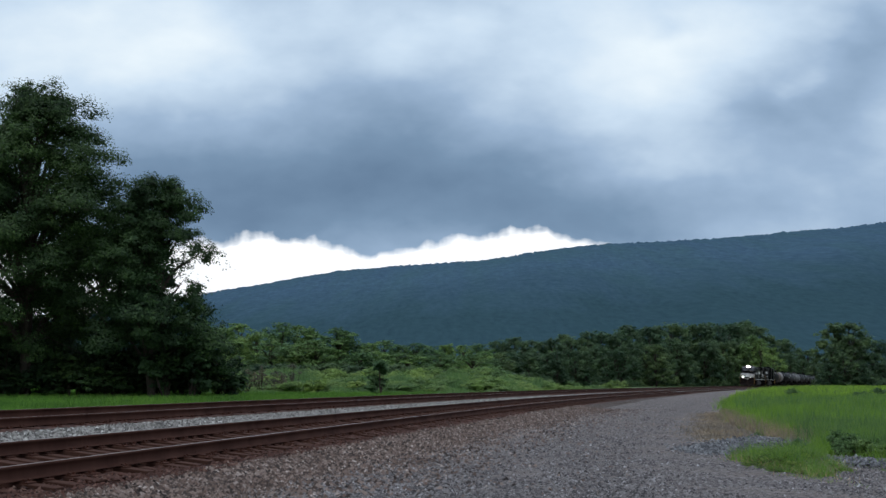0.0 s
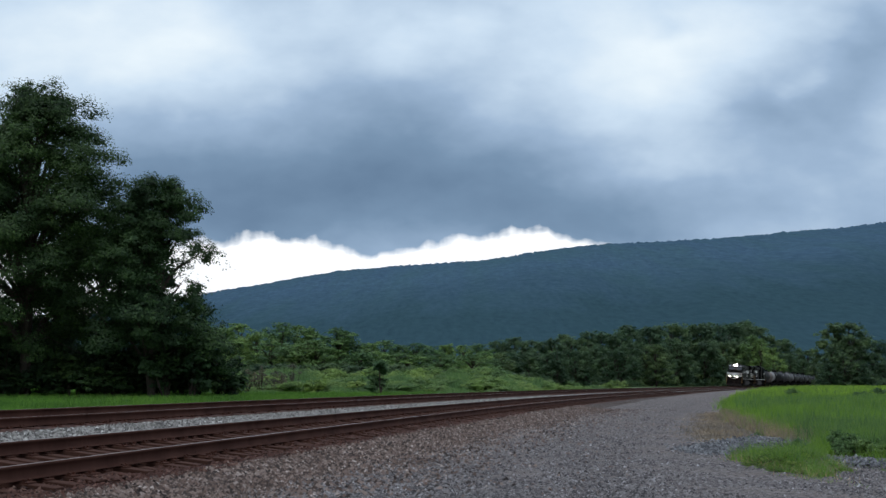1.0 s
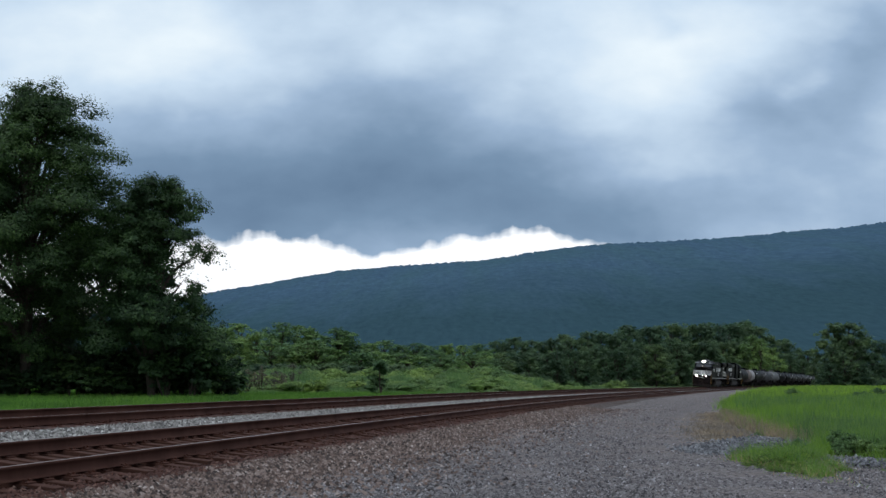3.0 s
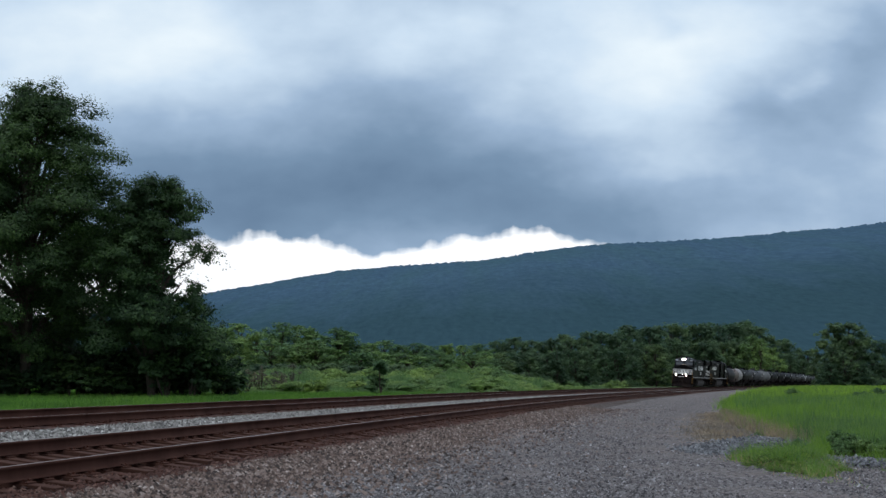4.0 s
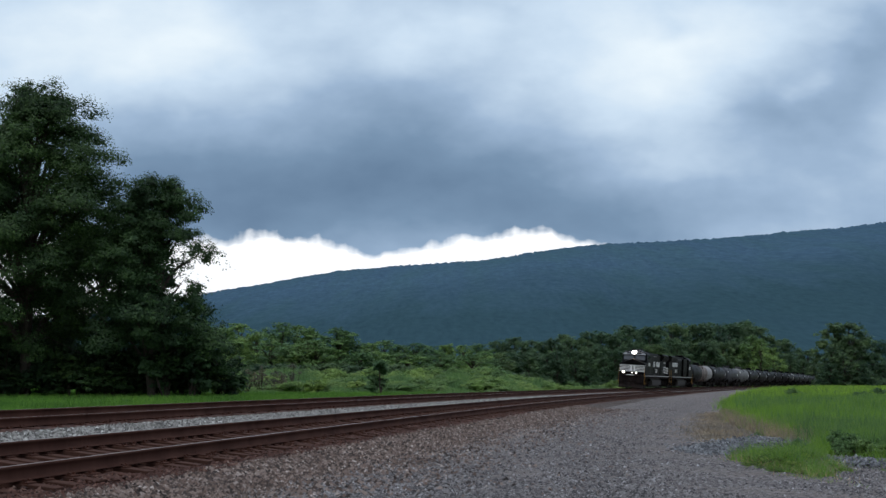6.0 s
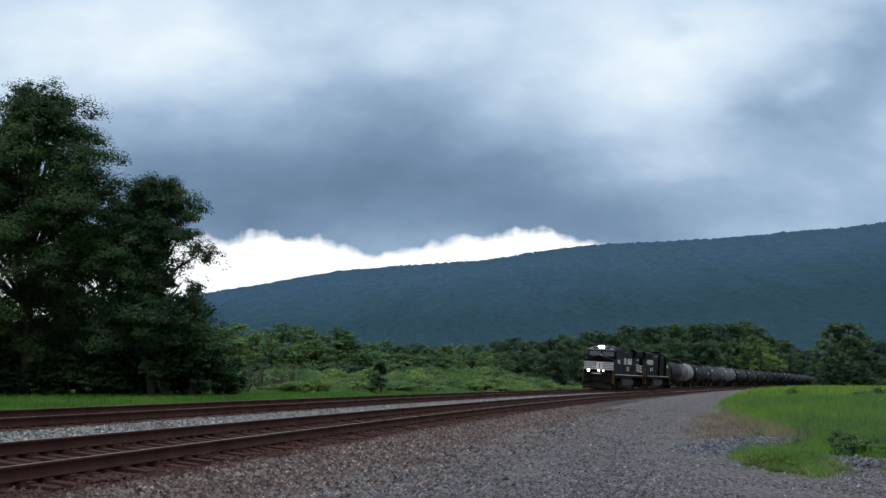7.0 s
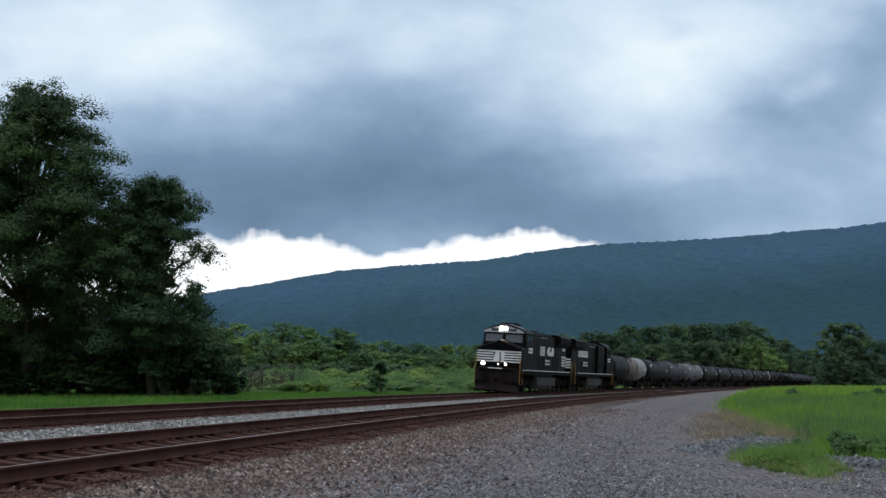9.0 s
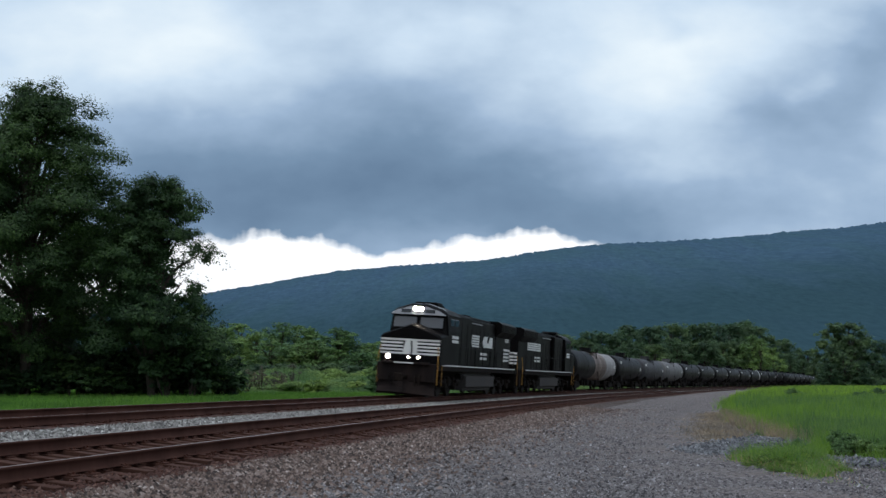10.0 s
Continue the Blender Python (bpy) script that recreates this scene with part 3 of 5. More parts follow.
def build_shrub(m, wide, height, count, leaf, seed, label, material=None, group=""):
    shrub = empty("shrub")
    rng = random.Random(seed)
    cs, rs = [], []
    bm = bmesh.new()
    for i in range(9):
        a, o = rng.uniform(0, 6.28), rng.uniform(0, 0.7) * wide
        r = rng.uniform(0.3, 0.5) * min(wide, height)
        c = (math.cos(a) * o, math.sin(a) * o, max(r * 0.6, min(height - r, rng.uniform(0.25, 1.0) * height * (1 - 0.5 * o / wide))))
        cs.append(c)
        rs.append(r)
        rod(bm, (c[0] * 0.2, c[1] * 0.2, -0.1), c, 0.05, 0.015, 5)
    part("stem", bm, BARK, shrub)
    v, f = foliage_arrays(cs, rs, count, leaf, seed, far=True)
    arrays("leaves", v, f, material or SHRUB, shrub)
    shrub.matrix_basis = m
    return tagged(shrub, label, "shrub", group)


def on_ground(x, y, turn=0.0, sink=0.0):
    return pose(x, y, float(ground_z(x, y)) - sink, 0, 0, turn)

# ---------------------------------------------------------------- rolling stock
BLACK = painted("black_engine_paint", (0.003, 0.0028, 0.003), 0.5, (0.01, 0.0085, 0.008), 0.4, spec=0.05)
BLACK_DULL = painted("dull_black_underframe", (0.007, 0.006, 0.0055), 0.8, (0.028, 0.02, 0.016), 0.7, spec=0.06)
PILOT = painted("dusty_black_pilot", (0.01, 0.008, 0.0078), 0.75, (0.032, 0.022, 0.019), 0.7, spec=0.08)
TANK_GREY = painted("dusty_fuel_tank", (0.055, 0.051, 0.049), 0.8, (0.09, 0.08, 0.074), 0.5, spec=0.12)
WHITE = painted("white_marking", (0.78, 0.78, 0.76), 0.5, (0.35, 0.33, 0.3), 0.3)
YELLOW = painted("yellow_safety_paint", (0.42, 0.22, 0.04), 0.6, (0.1, 0.06, 0.03), 0.55)
# pale grey that imitates sky light on the brow and hood ledge
SKY_LIT = painted("sky_lit_grey", (0.34, 0.35, 0.37), 0.35, (0.2, 0.2, 0.2), 0.3, 0.2)
STEEL = painted("dirty_wheel_steel", (0.035, 0.028, 0.025), 0.7, (0.02, 0.015, 0.013), 0.6, 0.1, spec=0.15)
WINDOW = Nodes("cab_window_glass").done((0.03, 0.035, 0.04), 0.06, spec=0.9)
HEADLIGHT = glowing("headlight_glow", (1.0, 0.86, 0.7), 130.0)
DITCH = glowing("ditch_light_glow", (1.0, 0.82, 0.64), 80.0)
TANK_BLACK = painted("black_tank_paint", (0.0055, 0.0055, 0.006), 0.5, (0.016, 0.014, 0.014), 0.5, spec=0.1)
TANK_MID = painted("faded_grey_tank_paint", (0.06, 0.06, 0.066), 0.6, (0.03, 0.027, 0.026), 0.5, spec=0.15)
TANK_PALE = painted("pale_grey_tank_paint", (0.15, 0.15, 0.152), 0.6, (0.06, 0.053, 0.048), 0.5, spec=0.2)
TANK_WHITE = painted("weathered_white_paint", (0.3, 0.29, 0.285), 0.6, (0.08, 0.065, 0.06), 0.75)
TANK_CREAM = painted("streaked_cream_paint", (0.21, 0.155, 0.13), 0.6, (0.03, 0.022, 0.02), 0.95)

SPEED, LEAD_AT_END = 20.79, 54.15
LOCO_LONG, LONG_CAR, CAR_LONG = 22.35, 22.9, 17.2
CANT_SLOPE = CANT_FAR / (2 * HALF)


def rail_pose(s, half_base):
    """Pose of a vehicle whose middle is s along the far track; its front points to the camera."""
    xa, ya, _ = line(s - half_base, -APART)
    xb, yb, _ = line(s + half_base, -APART)
    fwd = Vector((xa - xb, ya - yb, 0)).normalized()
    left = Vector((-fwd.y, fwd.x, -CANT_SLOPE)).normalized()
    up = fwd.cross(left)
    m = Matrix((fwd, left, up)).transposed().to_4x4()
    m.translation = ((xa + xb) / 2, (ya + yb) / 2, RAIL_TOP + RISE_FAR + CANT_FAR / 2)
    return m


def build_wheelset(parent, x, r=0.52):
    bm = bmesh.new()
    rod(bm, (0, -0.95, 0), (0, 0.95, 0), 0.09, n=8)
    for y in (-0.75, 0.75):
        rod(bm, (0, y - 0.065, 0), (0, y + 0.065, 0), r, n=24)
        k = -1 if y > 0 else 1
        rod(bm, (0, y + k * 0.05, 0), (0, y + k * 0.085, 0), r + 0.028, n=24)
        for a in range(5):
            c = Vector((math.cos(a * 1.2566), 0, math.sin(a * 1.2566))) * r * 0.6
            rod(bm, c + Vector((0, y - 0.075, 0)), c + Vector((0, y + 0.075, 0)), 0.05, n=6)
    w = part("wheelset", bm, STEEL, parent)
    w.location = (x, 0, r)
    return w


def build_loco_truck(loco, x):
    bm = bmesh.new()
    for k in (-1, 1):
        y = k * 1.05
        prism(bm, [(-2.75, 0.62), (-2.55, 0.85), (-1.2, 0.92), (1.2, 0.92), (2.55, 0.85), (2.75, 0.62), (2.4, 0.45), (1.5, 0.62), (0.5, 0.5), (-0.5, 0.5), (-1.5, 0.62), (-2.4, 0.45)], y - 0.09, y + 0.09)
        for a in (-2.0, 0, 2.0):
            box(bm, a - 0.2, a + 0.2, y + k * 0.05 - 0.14, y + k * 0.05 + 0.14, 0.36, 0.7, 0.04)
            rod(bm, (a - 0.45, y + k * 0.1, 0.55), (a - 0.45, y + k * 0.1, 0.98), 0.1, n=8)
            rod(bm, (a + 0.45, y + k * 0.1, 0.55), (a + 0.45, y + k * 0.1, 0.98), 0.1, n=8)
        rod(bm, (-2.4, y + k * 0.2, 0.8), (-1.7, y + k * 0.2, 0.8), 0.1, n=8)
        rod(bm, (1.0, y + k * 0.2, 0.8), (1.7, y + k * 0.2, 0.8), 0.1, n=8)
    box(bm, -0.5, 0.5, -1.0, 1.0, 0.55, 1.05, 0.03)
    for a in (-1.4, 0.6, 2.4):
        box(bm, a - 0.5, a + 0.45, -0.62, 0.62, 0.14, 0.86, 0.06)
    truck = part("truck", bm, BLACK_DULL, loco, "dusty black three-axle truck frame")
    truck.location = (x, 0, 0)
    return [build_wheelset(truck, a) for a in (-2.0, 0.0, 2.0)]


def bars(bm, x0, x1, y, z0, z1, n, thick=0.006, gap=0.45):
    h = (z1 - z0) / (n - gap)
    for i in range(n):
        box(bm, x0, x1, y, y + thick, z0 + i * h, z0 + i * h + h * (1 - gap))
    return bm


def build_locomotive(lit, tail_stripes, label):
    loco = empty("locomotive")
    tagged(loco, label, "locomotive", "train")
    # frame, pilot and plough
    part("underframe", box(bmesh.new(), -10.5, 9.72, -1.5, 1.5, 1.32, 1.56, 0.02), BLACK_DULL, loco)
    part("walkway_deck", box(bmesh.new(), -9.5, 8.9, -1.53, 1.53, 1.56, 1.62, 0.01), BLACK, loco)
    for y in (-1.553, 1.535):
        part("sill_stripe", box(bmesh.new(), -9.4, 8.9, y, y + 0.018, 1.565, 1.622, 0.003), WHITE, loco, "white reflective stripe along the sill")
    bm = loft(bmesh.new(), [[(9.70, -1.52, 1.62), (9.70, 1.52, 1.62), (9.70, 1.5, 0.75), (9.70, -1.5, 0.75)],
                            [(10.02, -1.45, 1.6), (10.02, 1.45, 1.6), (10.02, 1.42, 0.75), (10.02, -1.42, 0.75)]])
    part("pilot", bm, PILOT, loco, "dusty black front pilot plate")
    bm = loft(bmesh.new(), [[(9.70, -1.46, 0.85), (10.02, 0, 0.85), (9.70, 1.46, 0.85), (9.60, 1.46, 0.85), (9.80, 0, 0.85), (9.60, -1.46, 0.85)],
                            [(9.82, -1.43, 0.45), (10.25, 0, 0.45), (9.82, 1.43, 0.45), (9.68, 1.43, 0.45), (10.00, 0, 0.45), (9.68, -1.43, 0.45)],
                            [(10.02, -1.4, 0.2), (10.4, 0, 0.2), (10.02, 1.5, 0.09), (9.90, 1.5, 0.09), (10.30, 0, 0.09), (9.90, -1.5, 0.09)]])
    part("snow_plough", bm, PILOT, loco, "dusty black v-shaped plough")
    for x in (-1, 1):
        bm = rod(bmesh.new(), (x * 9.9, 0, 0.95), (x * 11.0, 0, 0.95), 0.12, n=8)
        box(bm, x * 11.0 - 0.16, x * 11.0 + 0.16, -0.17, 0.17, 0.75, 1.12, 0.05)
        part("coupler", bm, BLACK_DULL, loco)
    for y in (-0.75, -0.55, 0.55, 0.75):
        bm = rod(bmesh.new(), (10.0, y, 1.1), (10.18, y, 0.9), 0.035, n=6)
        rod(bm, (10.18, y, 0.9), (10.2, y, 0.55), 0.035, n=6)
        part("brake_hose", bm, BLACK_DULL, loco)
    part("anticlimber", box(bmesh.new(), 9.75, 10.18, -1.2, 1.2, 1.56, 1.68, 0.03), PILOT, loco)
    part("front_plate", box(bmesh.new(), 10.185, 10.195, -0.55, 0.42, 1.59, 1.65), WHITE, loco, "pale strip on the front ledge")
    # rear end plate
    part("rear_pilot", box(bmesh.new(), -10.75, -10.5, -1.45, 1.45, 0.45, 1.6, 0.03), PILOT, loco)
    # steps with yellow rails at the four corners
    for x in (-9.95, 9.3):
        for y in (-1.38, 1.38):
            bm = bmesh.new()
            for k in range(4):
                box(bm, x - 0.36, x + 0.36, y - 0.14, y + 0.14, 0.45 + 0.3 * k, 0.49 + 0.3 * k, 0.008)
            box(bm, x - 0.4, x - 0.36, y - 0.15, y + 0.15, 0.42, 1.6)
            box(bm, x + 0.36, x + 0.4, y - 0.15, y + 0.15, 0.42, 1.6)
            part("step_well", bm, BLACK_DULL, loco)
            for dx in (-0.4, 0.4) if x > 0 else (-0.4,):
                k = 1.53 if y > 0 else -1.53
                bm = rod(bmesh.new(), (x + dx, k, 0.6), (x + dx, k, 1.75), 0.022, n=6)
                rod(bm, (x + dx, k, 1.75), (x + dx - 0.12, k * 0.96, 2.45), 0.022, n=6)
                part("grab_rail", bm, YELLOW, loco, "yellow step handrail")
    # nose with peaked top
    def nose_ring(x, drop, w):
        return [(x, -w, 1.6), (x, w, 1.6), (x, w, 2.95 - drop), (x, w - 0.12, 3.06 - drop), (x, 0.0, 3.58 - drop), (x, -w + 0.12, 3.06 - drop), (x, -w, 2.95 - drop)]
    bm = loft(bmesh.new(), [nose_ring(7.9, -0.08, 1.55), nose_ring(9.0, 0.0, 1.56), nose_ring(9.36, 0.04, 1.55), nose_ring(9.46, 0.1, 1.5)])
    part("nose", bm, BLACK, loco, "black blunt nose with a peaked top")
    bm = bars(bmesh.new(), -1.52, -0.36, 0, 2.04, 2.80, 5, 0.012, 0.46)
    bars(bm, 0.36, 1.52, 0, 2.04, 2.80, 5, 0.012, 0.46)
    box(bm, -1.52, 1.52, 0, 0.012, 2.70, 2.80)
    bmesh.ops.transform(bm, matrix=pose(9.463, 0, 0, 0, 0, 0) @ pose(0, 0, 0, 0, 0, -90) @ pose(0, 0, 0, 0, 0, 180), verts=bm.verts[:])
    part("nose_stripes", bm, WHITE, loco, "white stripes across the black nose")
    bm = bmesh.new()
    for q in ([(-0.37, 2.04), (0.02, 2.04), (0.06, 2.24), (0.0, 2.8), (-0.22, 2.76), (-0.3, 2.5), (-0.37, 2.15)], [(0.1, 2.04), (0.37, 2.04), (0.37, 2.8), (0.1, 2.7), (0.14, 2.3)]):
        prism(bm, q, 0, 0.014)
    bmesh.ops.transform(bm, matrix=pose(9.462, 0, 0, 0, 0, 90), verts=bm.verts[:])
    bmesh.ops.recalc_face_normals(bm, faces=bm.faces[:])
    part("nose_emblem", bm, WHITE, loco, "plain white emblem patch")
    part("nose_door", box(bmesh.new(), 9.2, 9.47, -0.34, 0.34, 2.84, 3.3, 0.02), BLACK, loco)
    # cab
    def cab_ring(x, low_w, top):
        return [(x, -1.53, 1.6), (x, 1.53, 1.6), (x, 1.53, 3.3), (x, low_w, 4.14), (x, low_w - 0.28, 4.36), (x, 0.4, top), (x, -0.4, top), (x, -low_w + 0.28, 4.36), (x, -low_w, 4.14), (x, -1.53, 3.3)]
    part("cab", loft(bmesh.new(), [cab_ring(5.5, 1.45, 4.6), cab_ring(8.0, 1.43, 4.58)]), BLACK, loco, "black full-width cab")
    bm = loft(bmesh.new(), [[(8.0, -1.5, 3.0), (8.0, 1.5, 3.0), (8.0, 1.42, 4.12), (8.0, -1.42, 4.12)], [(8.32, -1.4, 3.0), (8.32, 1.4, 3.0), (8.1, 1.34, 4.1), (8.1, -1.34, 4.1)]])
    part("windshield_frame", bm, BLACK, loco)
    def roof_ring(x, d):
        return [(x, -1.5 + d, 4.11 - d), (x, -1.2 + d, 4.37 - d), (x, -0.42, 4.63 - d), (x, 0.42, 4.63 - d), (x, 1.2 - d, 4.37 - d), (x, 1.5 - d, 4.11 - d), (x, 1.44 - d, 4.09 - d), (x, 1.16 - d, 4.33 - d), (x, 0.4, 4.585 - d), (x, -0.4, 4.585 - d), (x, -1.16 + d, 4.33 - d), (x, -1.44 + d, 4.09 - d)]
    part("cab_roof", loft(bmesh.new(), [roof_ring(5.4, 0.0), roof_ring(8.05, 0.0), roof_ring(8.34, 0.09)]), BLACK, loco, "black cab roof with sloped sides")
    # front slopes of the roof, their sky sheen put into the colour
    front = loft(bmesh.new(), [[(7.75, -1.46, 4.1), (7.75, 1.46, 4.1), (7.75, 1.22, 4.39), (7.75, 0.42, 4.65), (7.75, -0.42, 4.65), (7.75, -1.22, 4.39)],
                               [(8.4, -1.42, 4.05), (8.4, 1.42, 4.05), (8.37, 1.12, 4.25), (8.34, 0.4, 4.46), (8.34, -0.4, 4.46), (8.37, -1.12, 4.25)]])
    part("cab_brow", front, SKY_LIT, loco, "brow over the windshield, painted pale grey as if sky-lit")
    for y0, y1 in ((-1.28, -0.1), (0.1, 1.28)):
        bm = loft(bmesh.new(), [[(8.29, y0, 3.42), (8.29, y1, 3.42), (8.15, y1, 4.0), (8.15, y0, 4.0)], [(8.31, y0, 3.42), (8.31, y1, 3.42), (8.17, y1, 4.0), (8.17, y0, 4.0)]])
        part("windshield", bm, WINDOW, loco, "dark reflecting windshield pane")
    for y in (-1.545, 1.525):
        for x0, x1 in ((5.8, 6.6), (6.75, 7.5)):
            bm = box(bmesh.new(), x0, x1, -0.012, 0.012, 3.25, 3.95, 0.03, pose(0, y * 0.972, 0, 0, 0, 0))
            part("side_window", bm, WINDOW, loco)
        part("cab_number", bars(bmesh.new(), 5.95, 7.25, y, 2.76, 3.12, 2, 0.02, 0.3), WHITE, loco, "white number bars under the cab window")
    for y in (-0.62, 0.62):
        part("number_board", box(bmesh.new(), 8.37, 8.41, y - 0.26, y + 0.26, 4.14, 4.32, 0.01), WINDOW, loco)
    bm = box(bmesh.new(), 8.28, 8.4, -0.3, 0.3, 4.2, 4.48, 0.03)
    part("headlight_housing", bm, BLACK, loco)
    for y in (-0.14, 0.14):
        part("headlight", rod(bmesh.new(), (8.38, y, 4.34), (8.42, y, 4.34), 0.115, n=16), HEADLIGHT if lit else WINDOW, loco, "lit warm white headlight" if lit else "")
    for y, r in ((-0.92, 0.105), (0.62, 0.06), (0.12, 0.045)):
        part("ditch_light_housing", rod(bmesh.new(), (9.85, y, 1.9), (10.05, y, 1.9), r + 0.035, n=14), BLACK, loco)
        part("ditch_light", rod(bmesh.new(), (10.04, y, 1.9), (10.065, y, 1.9), r, n=14), DITCH if lit else WINDOW, loco, "lit ditch light" if lit else "")
        part("light_bracket", box(bmesh.new(), 9.8, 9.95, y - 0.05, y + 0.05, 1.6, 1.82), BLACK, loco)
    # hood
    part("equipment_cabinet", box(bmesh.new(), 1.9, 5.5, -1.28, 1.28, 1.6, 4.28, 0.1), BLACK, loco)
    part("engine_hood", box(bmesh.new(), -5.6, 1.9, -1.0, 1.0, 1.6, 4.26, 0.1), BLACK, loco)
    part("hood_top_duct", box(bmesh.new(), -5.3, 5.3, -0.72, 0.72, 4.24, 4.44, 0.09), BLACK, loco)
    part("exhaust_stack", box(bmesh.new(), -1.6, -0.4, -0.3, 0.3, 4.4, 4.56, 0.04), BLACK_DULL, loco)
    bm = loft(bmesh.new(), [[(x, -w0, 1.6), (x, w0, 1.6), (x, w0, 3.5), (x, 1.42, 3.85), (x, 1.42, 4.3), (x, 1.15, 4.46), (x, -1.15, 4.46), (x, -1.42, 4.3), (x, -1.42, 3.85), (x, -w0, 3.5)] for x, w0 in ((-9.9, 1.05), (-5.4, 1.05))])
    part("radiator_section", bm, BLACK, loco, "black radiator housing with overhanging wings")
    for k in (-1, 1):
        for i in range(3):
            x = -9.6 + i * 1.45
            bm = bmesh.new()
            for j in range(7):
                box(bm, x, x + 1.25, k * 1.425 - 0.012, k * 1.425 + 0.012, 3.88 + 0.058 * j, 3.905 + 0.058 * j)
            part("radiator_grille", bm, BLACK_DULL, loco)
        for i in range(7):
            x = -5.4 + i * 1.04
            part("hood_door", box(bmesh.new(), x + 0.04, x + 0.98, k * 1.005 - 0.012, k * 1.005 + 0.012, 1.75, 3.7, 0.008), BLACK, loco)
        for i in range(3):
            x = 2.0 + i * 1.16
            part("cabinet_door", box(bmesh.new(), x + 0.05, x + 1.1, k * 1.285 - 0.012, k * 1.285 + 0.012, 1.75, 3.9, 0.008), BLACK, loco)
        y = k * 1.02
        if tail_stripes:
            part("side_lettering", bars(bmesh.new(), -1.1, 0.75, y - 0.012, 2.74, 3.4, 5, 0.024, 0.3), WHITE, loco, "white bars of side lettering")
            bm = prism(bmesh.new(), [(-4.6, 2.78), (-2.3, 2.76), (-1.9, 3.1), (-2.4, 3.42), (-3.3, 3.42), (-3.0, 3.12), (-3.6, 3.0), (-3.9, 3.42), (-4.6, 3.4)], y - 0.014, y + 0.014)
            part("side_emblem", bm, WHITE, loco, "plain white emblem patch")
            part("side_number", bars(bmesh.new(), -3.2, -1.5, y - 0.012, 2.05, 2.45, 2, 0.024, 0.4), WHITE, loco, "white number bars on the hood")
        else:
            part("side_lettering", bars(bmesh.new(), -7.0, -2.5, y * 1.05 - 0.012, 3.0, 3.55, 4, 0.024, 0.25), WHITE, loco, "white bars of side lettering")
            part("side_number", bars(bmesh.new(), -4.2, -2.2, y - 0.012, 2.22, 2.6, 2, 0.024, 0.4), WHITE, loco, "white number bars on the hood")
        # edge highlight drawn as a pale strip
        part("hood_ledge", box(bmesh.new(), -1.6, 1.6, y - 0.03, y + 0.03, 4.02, 4.07), SKY_LIT, loco, "ledge along the hood's top, pale as a painted highlight")
        if tail_stripes:
            bm = bars(bmesh.new(), -9.75, -7.9, k * 1.06 - 0.01, 2.05, 2.85, 4, 0.02, 0.4)
            part("tail_stripes", bm, WHITE, loco, "white stripes round the hood's end")
            bm = bars(bmesh.new(), -9.3, -8.2, k * 1.06 - 0.01, 3.28, 3.5, 2, 0.02, 0.2)
            part("tail_number", bm, WHITE, loco, "white number bars on the hood's end")
        # handrail
        bm = bmesh.new()
        rod(bm, (-9.3, k * 1.48, 2.6), (5.4, k * 1.48, 2.6), 0.02, n=5)
        part("handrail", bm, BLACK, loco)
        for i in range(9):
            part("stanchion", rod(bmesh.new(), (-9.3 + i * 1.82, k * 1.48, 1.6), (-9.3 + i * 1.82, k * 1.48, 2.6), 0.02, n=5), BLACK, loco)
        bm = rod(bmesh.new(), (8.9, k * 1.5, 1.62), (8.9, k * 1.5, 2.7), 0.022, n=5)
        rod(bm, (8.9, k * 1.5, 2.7), (8.2, k * 1.52, 2.9), 0.022, n=5)
        part("front_handrail", bm, BLACK, loco)
        bm = rod(bmesh.new(), (9.35, k * 1.5, 1.62), (9.35, k * 1.5, 2.6), 0.03, n=5)
        part("end_post", bm, WHITE, loco, "white handrail post")
    bm = bars(bmesh.new(), -1.0, 1.0, 0, 1.95, 2.75, 4, 0.014, 0.4)
    bmesh.ops.transform(bm, matrix=pose(-9.9, 0, 0, 0, 0, 90), verts=bm.verts[:])
    part("end_stripes", bm, WHITE, loco, "white stripes on the hood's end")
    part("cab_conditioner", box(bmesh.new(), 5.9, 7.0, -0.6, 0.6, 4.55, 4.78, 0.06), BLACK, loco)
    bm = rod(bmesh.new(), (4.9, 0.2, 4.4), (4.9, 0.2, 4.62), 0.05, n=6)
    for a in (-0.18, 0.0, 0.18):
        rod(bm, (4.9, 0.2 + a, 4.62), (5.25, 0.2 + a, 4.64), 0.04, 0.08, n=8)
    part("horn", bm, BLACK_DULL, loco)
    # tank, trucks
    bm = prism(bmesh.new(), [(-3.7, 0.3), (3.2, 0.3), (3.3, 1.32), (-3.8, 1.32)], -1.42, 1.42)
    bmesh.ops.bevel(bm, geom=[e for e in bm.edges if abs(e.verts[0].co.x - e.verts[1].co.x) > 1], offset=0.22, segments=3, affect="EDGES")
    part("fuel_tank", bm, TANK_GREY, loco, "dusty grey belly fuel tank")
    for y in (-1.2, 1.2):
        for x in (3.6, -4.3):
            part("air_reservoir", rod(bmesh.new(), (x, y, 1.05), (x + 0.7, y, 1.05), 0.18, n=10), BLACK_DULL, loco)
    wheels = build_loco_truck(loco, 6.75) + build_loco_truck(loco, -6.75)
    return loco, wheels


